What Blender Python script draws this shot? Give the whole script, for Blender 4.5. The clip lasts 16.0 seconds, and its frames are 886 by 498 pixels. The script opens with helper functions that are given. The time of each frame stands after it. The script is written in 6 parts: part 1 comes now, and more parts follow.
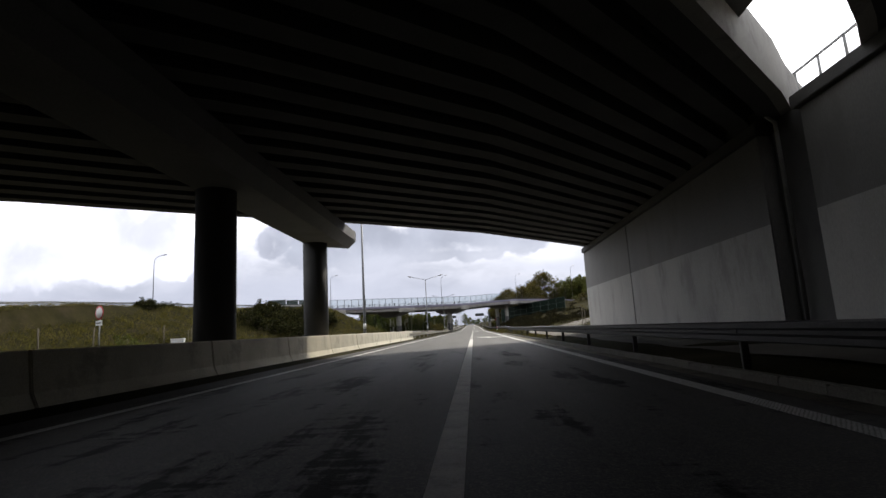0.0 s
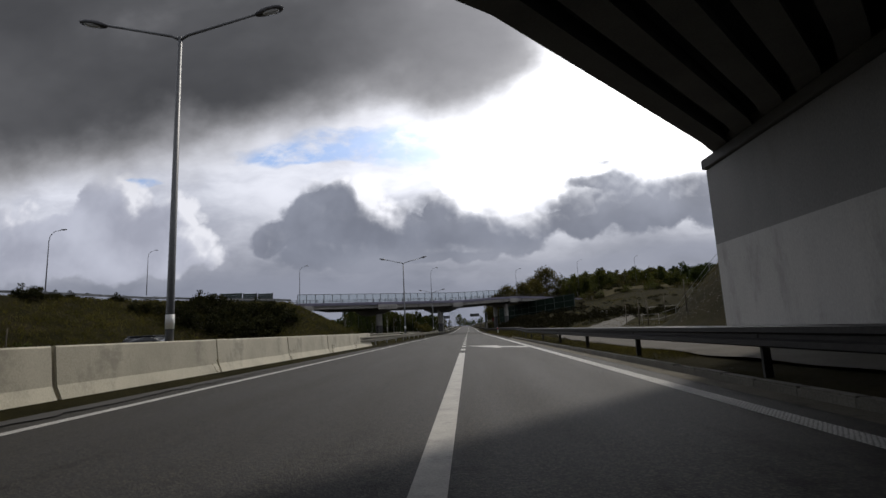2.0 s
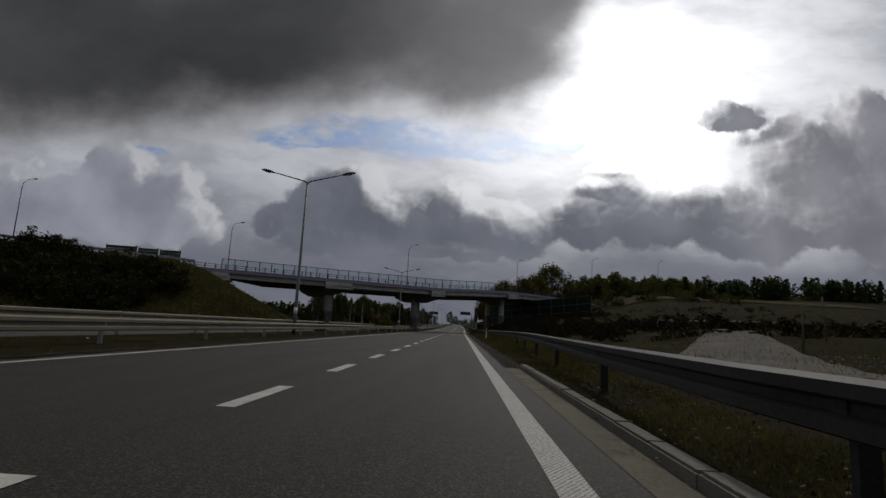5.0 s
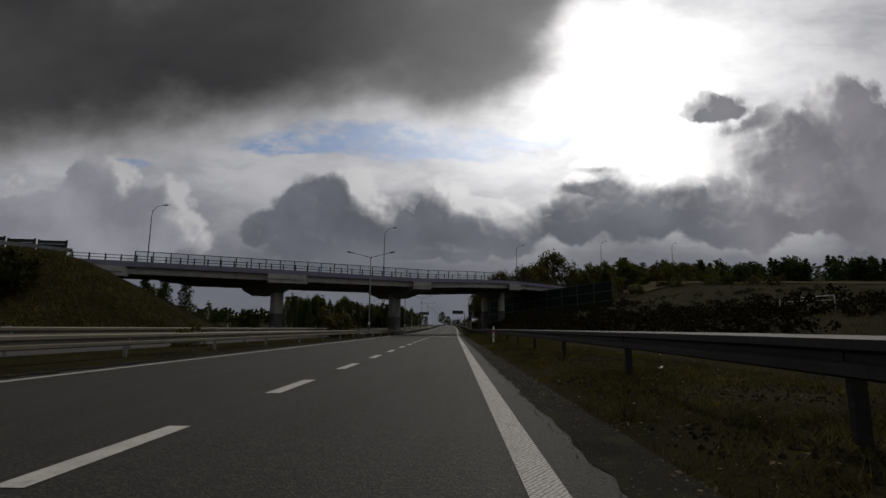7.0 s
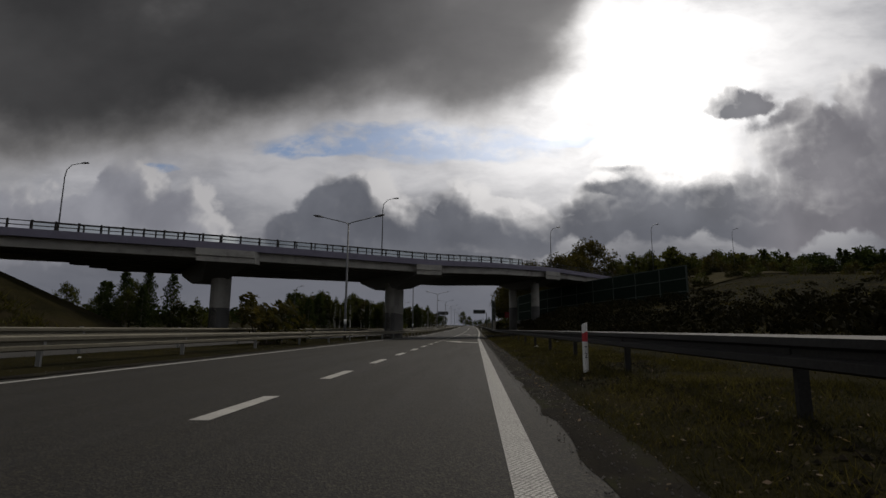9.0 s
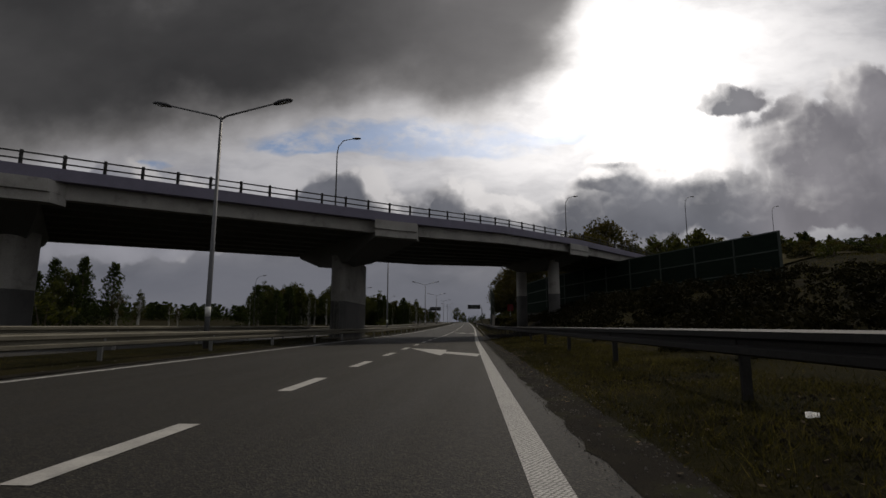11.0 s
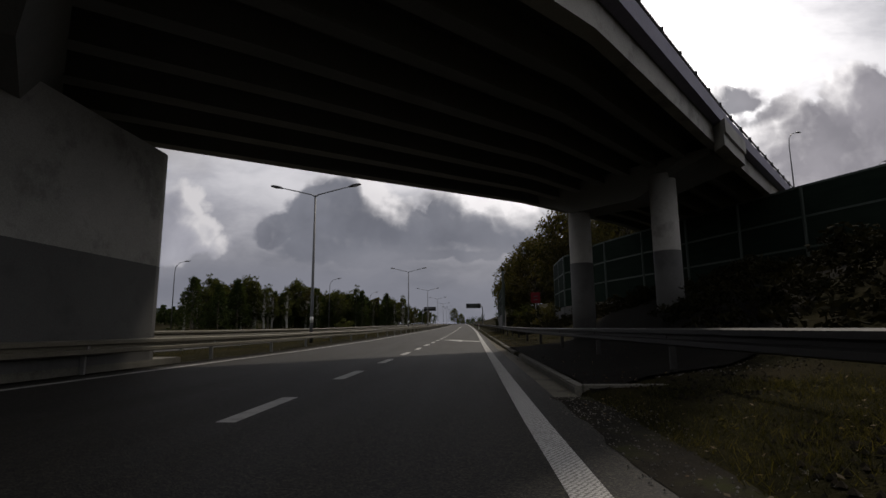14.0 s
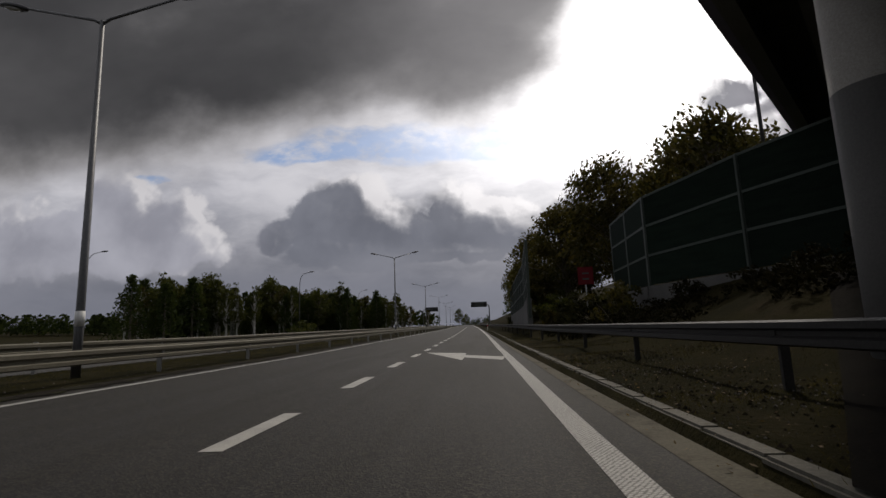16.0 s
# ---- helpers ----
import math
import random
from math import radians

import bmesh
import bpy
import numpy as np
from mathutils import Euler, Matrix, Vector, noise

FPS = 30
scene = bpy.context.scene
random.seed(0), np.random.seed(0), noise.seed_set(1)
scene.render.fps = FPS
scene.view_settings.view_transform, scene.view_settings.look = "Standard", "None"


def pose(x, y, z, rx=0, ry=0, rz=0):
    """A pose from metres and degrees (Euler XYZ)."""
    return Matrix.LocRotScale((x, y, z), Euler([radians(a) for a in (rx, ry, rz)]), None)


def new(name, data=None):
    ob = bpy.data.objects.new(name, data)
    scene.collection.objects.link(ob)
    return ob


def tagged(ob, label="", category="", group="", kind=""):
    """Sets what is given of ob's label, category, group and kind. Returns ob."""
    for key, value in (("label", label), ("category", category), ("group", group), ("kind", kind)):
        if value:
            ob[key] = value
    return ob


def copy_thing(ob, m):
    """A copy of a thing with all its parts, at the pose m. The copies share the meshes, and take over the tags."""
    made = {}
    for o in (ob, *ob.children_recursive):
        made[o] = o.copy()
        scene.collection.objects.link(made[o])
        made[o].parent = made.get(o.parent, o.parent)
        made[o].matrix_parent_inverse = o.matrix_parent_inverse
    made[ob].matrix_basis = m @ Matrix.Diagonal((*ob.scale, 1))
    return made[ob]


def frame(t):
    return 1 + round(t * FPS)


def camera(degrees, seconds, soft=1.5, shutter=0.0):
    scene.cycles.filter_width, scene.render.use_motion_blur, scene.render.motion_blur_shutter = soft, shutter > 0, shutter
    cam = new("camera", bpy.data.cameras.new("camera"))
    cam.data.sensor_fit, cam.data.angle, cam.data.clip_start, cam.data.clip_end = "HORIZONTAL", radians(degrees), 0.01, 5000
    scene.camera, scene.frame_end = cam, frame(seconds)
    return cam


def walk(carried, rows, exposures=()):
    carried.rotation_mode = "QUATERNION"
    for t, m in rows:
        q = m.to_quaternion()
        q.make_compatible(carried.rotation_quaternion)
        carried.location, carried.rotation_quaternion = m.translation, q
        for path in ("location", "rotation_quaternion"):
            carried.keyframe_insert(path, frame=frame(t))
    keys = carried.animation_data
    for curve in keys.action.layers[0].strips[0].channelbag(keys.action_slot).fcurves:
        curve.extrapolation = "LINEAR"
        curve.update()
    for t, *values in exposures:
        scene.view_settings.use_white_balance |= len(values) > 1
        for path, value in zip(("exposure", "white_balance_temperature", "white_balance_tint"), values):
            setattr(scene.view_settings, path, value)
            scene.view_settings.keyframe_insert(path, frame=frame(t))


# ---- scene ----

# ---------------- camera ----------------
cam = camera(82.1, 16.0)
EYE = 1.05
ROWS = [
    (0, 0.26, -1.60, 2.88, 9.00, -3.31),
    (0.5, 0.30, 5.00, 1.94, 8.84, -1.29),
    (1, 0.34, 11.35, 3.15, 8.78, 0.76),
    (1.5, 0.28, 17.38, 4.28, 9.01, -0.75),
    (2, 0.32, 23.09, 2.36, 9.08, -2.78),
    (2.5, 0.43, 28.72, 0.24, 9.11, -4.21),
    (3, 0.69, 34.42, -0.54, 9.13, -4.91),
    (3.5, 1.27, 40.22, -1.68, 8.95, -2.77),
    (4, 1.73, 46.14, -1.37, 8.86, 1.30),
    (4.5, 2.41, 52.16, -0.35, 8.71, 0.94),
    (5, 2.73, 58.10, 2.40, 8.77, 2.89),
    (7.5, 3.06, 86.26, 1.62, 8.91, -0.60),
    (8, 3.20, 91.89, 2.25, 8.82, -1.26),
    (8.5, 3.17, 97.54, 2.89, 8.70, 2.25),
    (9, 3.17, 103.21, 3.64, 8.97, 0.33),
    (9.5, 3.08, 108.67, 3.95, 8.93, -1.05),
    (12, 3.00, 136.60, 2.61, 8.56, 0.85),
    (12.5, 2.97, 141.86, 3.66, 8.60, 0.30),
    (13, 2.90, 147.38, 1.07, 9.13, -1.37),
    (13.5, 2.73, 152.62, 3.08, 8.95, -0.58),
    (14, 2.80, 157.98, 2.70, 8.86, -0.50),
    (14.5, 2.79, 163.21, 1.68, 8.88, -0.60),
    (15, 2.81, 168.43, 1.79, 8.84, -2.58),
    (15.5, 2.77, 173.71, 2.96, 8.55, 1.45),
    (16, 2.70, 179.00, 3.05, 9.07, -2.05),
]
walk(cam, [(t, pose(x, y, EYE, 90 + tilt, 0, turn) @ pose(0, 0, 0, 0, 0, lean)) for t, x, y, turn, tilt, lean in ROWS],
     exposures=[(0, 2.15, 6500, 10), (0.5, 1.9, 6450, 10), (1.0, 1.3, 6400, 10), (1.5, 0.95, 6300, 10), (2.0, 0.85, 6280, 11), (2.5, 0.65, 6250, 11), (3.5, 0.2, 6250, 11), (5.0, -0.05, 6350, 10), (7.5, -0.1, 6600, 10), (9.5, -0.1, 6650, 10),
                (12.5, 0.15, 6750, 12), (13.0, 0.4, 6750, 12), (13.5, 0.42, 6700, 12), (14.0, 0.42, 6650, 12), (14.5, 0.3, 6600, 11), (15.0, 0.3, 6550, 11), (15.5, 0.32, 6600, 12), (16.0, 0.36, 6600, 12)])

# ---------------- world and sun ----------------
SUN_EL, SUN_AZ = 51.5, 19.0      # degrees above the horizon, degrees to the right of the road's direction


class Nodes:
    """A short way to write node trees."""

    def __init__(self, tree):
        self.tree = tree
        tree.nodes.clear()

    def add(self, kind, **props):
        node = self.tree.nodes.new(kind)
        for key, value in props.items():
            if key == "operation":
                node.operation = value
            elif key == "blend_type":
                node.blend_type = value
            elif key == "data_type":
                node.data_type = value
            elif key == "interpolation_type":
                node.interpolation_type = value
            elif key == "voronoi_dimensions":
                node.voronoi_dimensions = value
        return node

    def put(self, socket, value):
        if hasattr(value, "is_linked"):
            self.tree.links.new(value, socket)
        else:
            socket.default_value = value

    def math(self, op, a, b=0.0, clamp=False):
        n = self.add("ShaderNodeMath", operation=op)
        n.use_clamp = clamp
        self.put(n.inputs[0], a)
        self.put(n.inputs[1], b)
        return n.outputs[0]

    def vec(self, op, a, b=(0, 0, 0)):
        n = self.add("ShaderNodeVectorMath", operation=op)
        self.put(n.inputs[0], a)
        self.put(n.inputs[1], b)
        return n.outputs["Value"] if op in ("LENGTH", "DOT_PRODUCT") else n.outputs[0]

    def scale(self, a, k):
        n = self.add("ShaderNodeVectorMath", operation="SCALE")
        self.put(n.inputs[0], a)
        self.put(n.inputs["Scale"], k)
        return n.outputs[0]

    def noise(self, vector, scale, detail=4.0, rough=0.55, out="Fac"):
        n = self.add("ShaderNodeTexNoise")
        self.put(n.inputs["Vector"], vector)
        n.inputs["Scale"].default_value = scale
        n.inputs["Detail"].default_value = detail
        n.inputs["Roughness"].default_value = rough
        return n.outputs[out]

    def lumps(self, vector, scale):
        """Round lumps like cauliflower: high in the middle of each cell."""
        n = self.add("ShaderNodeTexVoronoi", voronoi_dimensions="2D")
        self.put(n.inputs["Vector"], vector)
        n.inputs["Scale"].default_value = scale
        d = n.outputs["Distance"]
        return self.math("SUBTRACT", 0.62, self.math("MULTIPLY", self.math("MULTIPLY", d, d), 1.5))

    def ramp(self, fac, a, b, lo=0.0, hi=1.0):
        n = self.add("ShaderNodeMapRange", interpolation_type="SMOOTHSTEP")
        self.put(n.inputs[0], fac)
        for i, v in enumerate((a, b, lo, hi)):
            self.put(n.inputs[1 + i], v)
        return n.outputs[0]

    def mix(self, fac, a, b, blend="MIX"):
        n = self.add("ShaderNodeMix", data_type="RGBA", blend_type=blend)
        self.put(n.inputs[0], fac)
        for socket, v in ((n.inputs[6], a), (n.inputs[7], b)):
            self.put(socket, (*v, 1.0) if isinstance(v, tuple) and len(v) == 3 else v)
        return n.outputs[2]


def build_world():
    world = bpy.data.worlds.new("sky")
    scene.world = world
    world.use_nodes = True
    n = Nodes(world.node_tree)
    d = n.add("ShaderNodeTexCoord").outputs["Generated"]
    sky = n.add("ShaderNodeTexSky")
    sky.sky_type, sky.sun_disc = "NISHITA", False
    sky.sun_elevation, sky.sun_rotation = radians(SUN_EL), radians(SUN_AZ)
    blue = n.mix(0.6, n.mix(1.0, sky.outputs[0], (0.05, 0.05, 0.05), "MULTIPLY"), (0.20, 0.29, 0.46))
    parts = n.add("ShaderNodeSeparateXYZ")
    n.put(parts.inputs[0], d)
    ahead = n.math("MAXIMUM", parts.outputs[1], 0.12)
    flat = n.add("ShaderNodeCombineXYZ")          # the cloud layer: x over y, z over y
    n.put(flat.inputs[0], n.math("DIVIDE", parts.outputs[0], ahead))
    n.put(flat.inputs[1], n.math("DIVIDE", parts.outputs[2], ahead))
    p = flat.outputs[0]
    across = n.add("ShaderNodeSeparateXYZ")
    n.put(across.inputs[0], p)

    def warp(vector, k, size, detail):
        w = n.noise(vector, size, detail, 0.6, "Color")
        return n.scale(n.vec("SUBTRACT", w, (0.5, 0.5, 0.5)), k)

    def bank(vector, rows, flat_base):
        """Soft heaps of cloud: centre and reach across and up; the nearest one counts. Their bases are flatter than their tops."""
        total = None
        for cx, cy, rx, ry in rows:
            v = n.vec("SUBTRACT", vector, (cx, cy, 0))
            v = n.vec("MAXIMUM", n.vec("MULTIPLY", v, (1 / rx, 1 / ry, 0)), n.vec("MULTIPLY", v, (-1 / rx, -flat_base / ry, 0)))
            e = n.vec("LENGTH", v)
            if total is None:
                total = e
            else:
                m = n.add("ShaderNodeMath", operation="SMOOTH_MIN")
                n.put(m.inputs[0], total)
                n.put(m.inputs[1], e)
                m.inputs[2].default_value = 0.5
                total = m.outputs[0]
        return total

    gentle = n.vec("ADD", p, warp(p, 0.09, 4.0, 3.0))
    wisp = n.noise(n.vec("MULTIPLY", gentle, (1.0, 2.6, 1.0)), 3.4, 8.0, 0.58)
    broad = n.noise(n.vec("MULTIPLY", gentle, (1.0, 1.5, 1.0)), 1.9, 6.0, 0.5)

    def billow(vector, scale, amount):
        return n.math("MULTIPLY", n.math("SUBTRACT", n.lumps(vector, scale), 0.30), amount)

    def heap(vector, fine):
        """How deep a place lies in the cumulus: over 0 inside, with rounded billows of three sizes."""
        w = n.vec("ADD", vector, warp(vector, 0.075, 8.0, 6.0))
        total = n.math("SUBTRACT", 1.30, bank(w, HEAPS, 1.5))
        total = n.math("ADD", total, billow(w, 11.0, 0.36))
        total = n.math("ADD", total, billow(w, 26.0, 0.20))
        if fine:
            total = n.math("ADD", total, billow(w, 60.0, 0.085))
            total = n.math("ADD", total, n.math("MULTIPLY", n.math("SUBTRACT", n.noise(vector, 14.0, 8.0, 0.6), 0.5), 0.55))
        return total

    thin = (0.33, 0.52, 0.0)          # thinnest part of the cloud, before the sun
    toward = n.vec("NORMALIZE", n.vec("SUBTRACT", thin, p))
    ragged = n.vec("ADD", p, warp(p, 0.22, 4.0, 6.0))
    from_sun = n.vec("LENGTH", n.vec("DIVIDE", n.vec("SUBTRACT", ragged, thin), (1.0, 0.95, 1.0)))
    glow = n.math("ADD", n.ramp(from_sun, 1.0, 0.0, 0.0, 0.24), n.math("ADD", n.ramp(from_sun, 0.66, 0.16, 0.0, 0.34), n.ramp(from_sun, 0.33, 0.08, 0.0, 0.50)))
    front = n.ramp(parts.outputs[1], -0.35, 0.5)
    # thin high veil, greyer away from the sun and low over the land
    up = n.add("ShaderNodeSeparateXYZ")
    n.put(up.inputs[0], gentle)
    low = n.ramp(up.outputs[1], 0.08, 0.34)
    veil = n.mix(n.ramp(wisp, 0.32, 0.66), n.mix(low, (0.105, 0.111, 0.130), (0.28, 0.285, 0.31)), n.mix(low, (0.195, 0.198, 0.217), (0.45, 0.45, 0.465)))
    veil = n.mix(front, (0.23, 0.233, 0.242), veil)
    # blue gap under the dark bank, with ripples of thin cloud
    streak = n.noise(n.vec("MULTIPLY", gentle, (1.0, 2.3, 1.0)), 7.0, 7.0, 0.6)
    ripple = n.noise(n.vec("MULTIPLY", n.vec("ADD", p, warp(p, 0.05, 9.0, 3.0)), (1.0, 1.5, 1.0)), 34.0, 4.0, 0.6)
    gap = n.math("ADD", n.math("SUBTRACT", 1.0, bank(gentle, GAPS, 1.6)), n.math("MULTIPLY", n.math("SUBTRACT", streak, 0.5), 1.7))
    clear = n.math("ADD", n.ramp(streak, 0.64, 0.44, 0.30, 1.0), n.math("MULTIPLY", n.math("SUBTRACT", 0.5, ripple), 1.5), True)
    gapm = n.math("MULTIPLY", n.ramp(gap, -0.05, 0.38), clear)
    colour = n.mix(gapm, veil, blue)
    # hazy grey bands low over the land
    haze = n.math("ADD", n.math("SUBTRACT", 1.0, bank(gentle, BANDS, 1.0)), n.math("MULTIPLY", n.math("SUBTRACT", wisp, 0.5), 1.6))
    colour = n.mix(n.ramp(haze, -0.5, 0.7, 0.0, 0.8), colour, (0.14, 0.147, 0.172))
    # grey cumulus, bright where little cloud lies between it and the sun
    here = heap(p, True)
    near_ = heap(n.vec("ADD", p, n.scale(toward, 0.011)), True)
    beyond = heap(n.vec("ADD", p, n.scale(toward, 0.055)), False)
    relief = n.math("MULTIPLY", n.math("SUBTRACT", here, near_), 0.75)
    lit = n.math("ADD", n.ramp(beyond, 0.50, -0.40), relief, True)
    tone = n.mix(n.ramp(across.outputs[0], -0.52, -0.36), (0.235, 0.24, 0.268), (0.118, 0.125, 0.146))
    tone = n.mix(n.ramp(across.outputs[0], 0.46, 0.66), tone, (0.182, 0.178, 0.196))
    belly = n.mix(1.0, tone, n.mix(n.ramp(n.noise(gentle, 6.0, 5.0, 0.5), 0.3, 0.7), (0.82, 0.82, 0.83), (1.25, 1.24, 1.22)), "MULTIPLY")
    shade = n.mix(n.math("POWER", lit, 2.1), belly, (0.46, 0.453, 0.455))
    lowm = n.math("MULTIPLY", n.ramp(here, -0.08, 0.24), n.ramp(up.outputs[1], 0.08, 0.18))
    colour = n.mix(lowm, colour, shade)
    # dark bank overhead
    high = n.vec("ADD", p, warp(p, 0.10, 3.5, 5.0))
    crumble = n.math("MULTIPLY", n.math("SUBTRACT", n.noise(n.vec("MULTIPLY", p, (1.0, 1.3, 1.0)), 3.0, 9.0, 0.53), 0.5), 1.0)
    deep = n.math("ADD", n.math("SUBTRACT", 1.0, bank(high, DARK, 1.15)), crumble)
    topm = n.ramp(deep, -0.28, 0.34)
    core = n.mix(n.ramp(broad, 0.3, 0.7), (0.035, 0.035, 0.036), (0.062, 0.0615, 0.062))
    side = n.add("ShaderNodeSeparateXYZ")
    n.put(side.inputs[0], n.vec("ADD", p, warp(p, 0.5, 2.5, 5.0)))
    core = n.mix(n.ramp(side.outputs[0], -0.45, 0.16), core, (0.125, 0.122, 0.124))
    mass = n.mix(n.ramp(deep, -0.12, 0.62), (0.26, 0.253, 0.25), core)
    colour = n.mix(topm, colour, mass)
    colour = n.mix(1.0, colour, (0.99, 1.0, 1.035), "MULTIPLY")
    dim = n.math("MAXIMUM", n.math("MULTIPLY", topm, 0.90), n.math("MULTIPLY", n.math("MULTIPLY", lowm, n.math("SUBTRACT", 1.0, lit)), 0.88))
    shine = n.math("MULTIPLY", n.math("MULTIPLY", glow, n.ramp(wisp, 0.25, 0.6, 0.75, 1.1)), n.math("SUBTRACT", 1.0, dim))
    shine = n.math("MULTIPLY", shine, n.ramp(up.outputs[1], 0.12, 0.30, 0.12, 1.0))
    out = n.vec("ADD", colour, n.scale((1.0, 0.985, 0.96), shine))
    bg = n.add("ShaderNodeBackground")
    n.put(bg.inputs[0], out)
    bg.inputs[1].default_value = 1.0
    world.node_tree.links.new(bg.outputs[0], n.add("ShaderNodeOutputWorld").inputs[0])


# centre and reach of the clouds, seen along the road: across and up
DARK = [(-0.95, 0.60, 0.62, 0.29), (-0.52, 0.60, 0.42, 0.26), (-0.20, 0.64, 0.34, 0.22), (0.02, 0.60, 0.21, 0.175), (0.10, 0.74, 0.17, 0.18), (-0.90, 0.85, 0.90, 0.34), (-2.4, 0.9, 1.4, 0.5), (0.0, 2.3, 1.6, 1.1)]
HEAPS = [(-0.72, 0.255, 0.085, 0.080), (-0.62, 0.235, 0.075, 0.065), (-0.80, 0.210, 0.10, 0.070), (-0.70, 0.18, 0.18, 0.06), (-0.97, 0.19, 0.12, 0.09),
         (-0.215, 0.270, 0.050, 0.050), (-0.265, 0.225, 0.085, 0.072), (-0.16, 0.205, 0.09, 0.06), (-0.385, 0.195, 0.045, 0.035), (-0.22, 0.16, 0.14, 0.045), (0.0, 0.215, 0.105, 0.058), (0.085, 0.185, 0.09, 0.05), (0.0, 0.15, 0.13, 0.03),
         (0.245, 0.220, 0.07, 0.068), (0.35, 0.240, 0.12, 0.085), (0.46, 0.240, 0.10, 0.080), (0.56, 0.215, 0.10, 0.080), (0.292, 0.328, 0.040, 0.015),
         (0.52, 0.450, 0.068, 0.038), (0.68, 0.36, 0.11, 0.075), (0.80, 0.43, 0.10, 0.07), (0.84, 0.33, 0.15, 0.11), (0.72, 0.235, 0.12, 0.06), (0.88, 0.19, 0.12, 0.07)]
GAPS = [(-0.34, 0.362, 0.14, 0.034), (-0.21, 0.382, 0.17, 0.056), (-0.09, 0.370, 0.18, 0.060), (0.04, 0.366, 0.14, 0.046), (0.17, 0.378, 0.12, 0.016), (-0.68, 0.328, 0.06, 0.012)]
BANDS = [(-0.68, 0.08, 0.46, 0.06), (-0.315, 0.085, 0.30, 0.05), (-0.03, 0.065, 0.28, 0.03), (0.0, 0.02, 0.5, 0.03), (0.30, 0.12, 0.22, 0.022), (0.55, 0.125, 0.32, 0.028), (0.65, 0.07, 0.40, 0.035)]
build_world()

sun_lamp = new("sun", bpy.data.lights.new("sun", "SUN"))
sun_lamp.data.energy, sun_lamp.data.angle, sun_lamp.data.color = 1.2, radians(4), (1.0, 0.92, 0.80)
sun_lamp.matrix_world = pose(0, 0, 60, 90 - SUN_EL, 0, 180 - SUN_AZ)

# ---------------- materials ----------------
def material(name, dark, light, rough=0.8, grain=40.0, patch=0.6, bump=0.02, metal=0.0, stain=None, stain_size=0.25, stain_amount=0.5, random_tint=0.0, stretch=(1, 1, 1), gloss=0.3, island=0.0, thin=0.0):
    """Two sizes of variation between a dark and a light tone, fine relief, and stains of a third tone."""
    m = bpy.data.materials.new(name)
    m.use_nodes = True
    n = Nodes(m.node_tree)
    at = n.add("ShaderNodeTexCoord").outputs["Object"]
    at = n.vec("MULTIPLY", at, stretch)
    fine = n.noise(at, grain, 5.0, 0.65)
    broad = n.noise(at, patch, 5.0, 0.6)
    fac = n.math("ADD", n.math("MULTIPLY", fine, 0.5), n.math("MULTIPLY", broad, 0.5))
    col = n.mix(n.ramp(fac, 0.32, 0.68), dark, light)
    if stain:
        s = n.ramp(n.noise(at, stain_size, 6.0, 0.7), 0.5, 0.68)
        col = n.mix(n.math("MULTIPLY", s, stain_amount), col, stain)
    if random_tint:
        r = n.add("ShaderNodeObjectInfo").outputs["Random"]
        k = n.math("ADD", n.math("MULTIPLY", r, 2 * random_tint), 1 - random_tint)
        hsv = n.add("ShaderNodeHueSaturation")
        n.put(hsv.inputs["Value"], k)
        n.put(hsv.inputs["Color"], col)
        col = hsv.outputs[0]
    if island:
        r = n.add("ShaderNodeNewGeometry").outputs["Random Per Island"]
        hsv = n.add("ShaderNodeHueSaturation")
        n.put(hsv.inputs["Value"], n.math("ADD", n.math("MULTIPLY", r, 2 * island), 1 - island))
        n.put(hsv.inputs["Hue"], n.math("ADD", n.math("MULTIPLY", r, -0.03), 0.51))
        n.put(hsv.inputs["Color"], col)
        col = hsv.outputs[0]
    b = n.add("ShaderNodeBsdfPrincipled")
    n.put(b.inputs["Base Color"], col)
    n.put(b.inputs["Roughness"], n.math("ADD", n.math("MULTIPLY", broad, 0.2), rough - 0.1, True))
    b.inputs["Metallic"].default_value = metal
    b.inputs["Specular IOR Level"].default_value = gloss
    if bump:
        bp = n.add("ShaderNodeBump")
        bp.inputs["Strength"].default_value = 0.6
        bp.inputs["Distance"].default_value = bump
        n.put(bp.inputs["Height"], fine)
        n.put(b.inputs["Normal"], bp.outputs[0])
    out = b.outputs[0]
    if thin:
        # leaves let some light through
        t = n.add("ShaderNodeBsdfTranslucent")
        n.put(t.inputs[0], n.mix(1.0, col, (1.5, 1.42, 0.8), "MULTIPLY"))
        both = n.add("ShaderNodeMixShader")
        both.inputs[0].default_value = thin
        m.node_tree.links.new(out, both.inputs[1])
        m.node_tree.links.new(t.outputs[0], both.inputs[2])
        out = both.outputs[0]
    m.node_tree.links.new(out, n.add("ShaderNodeOutputMaterial").inputs[0])
    return m


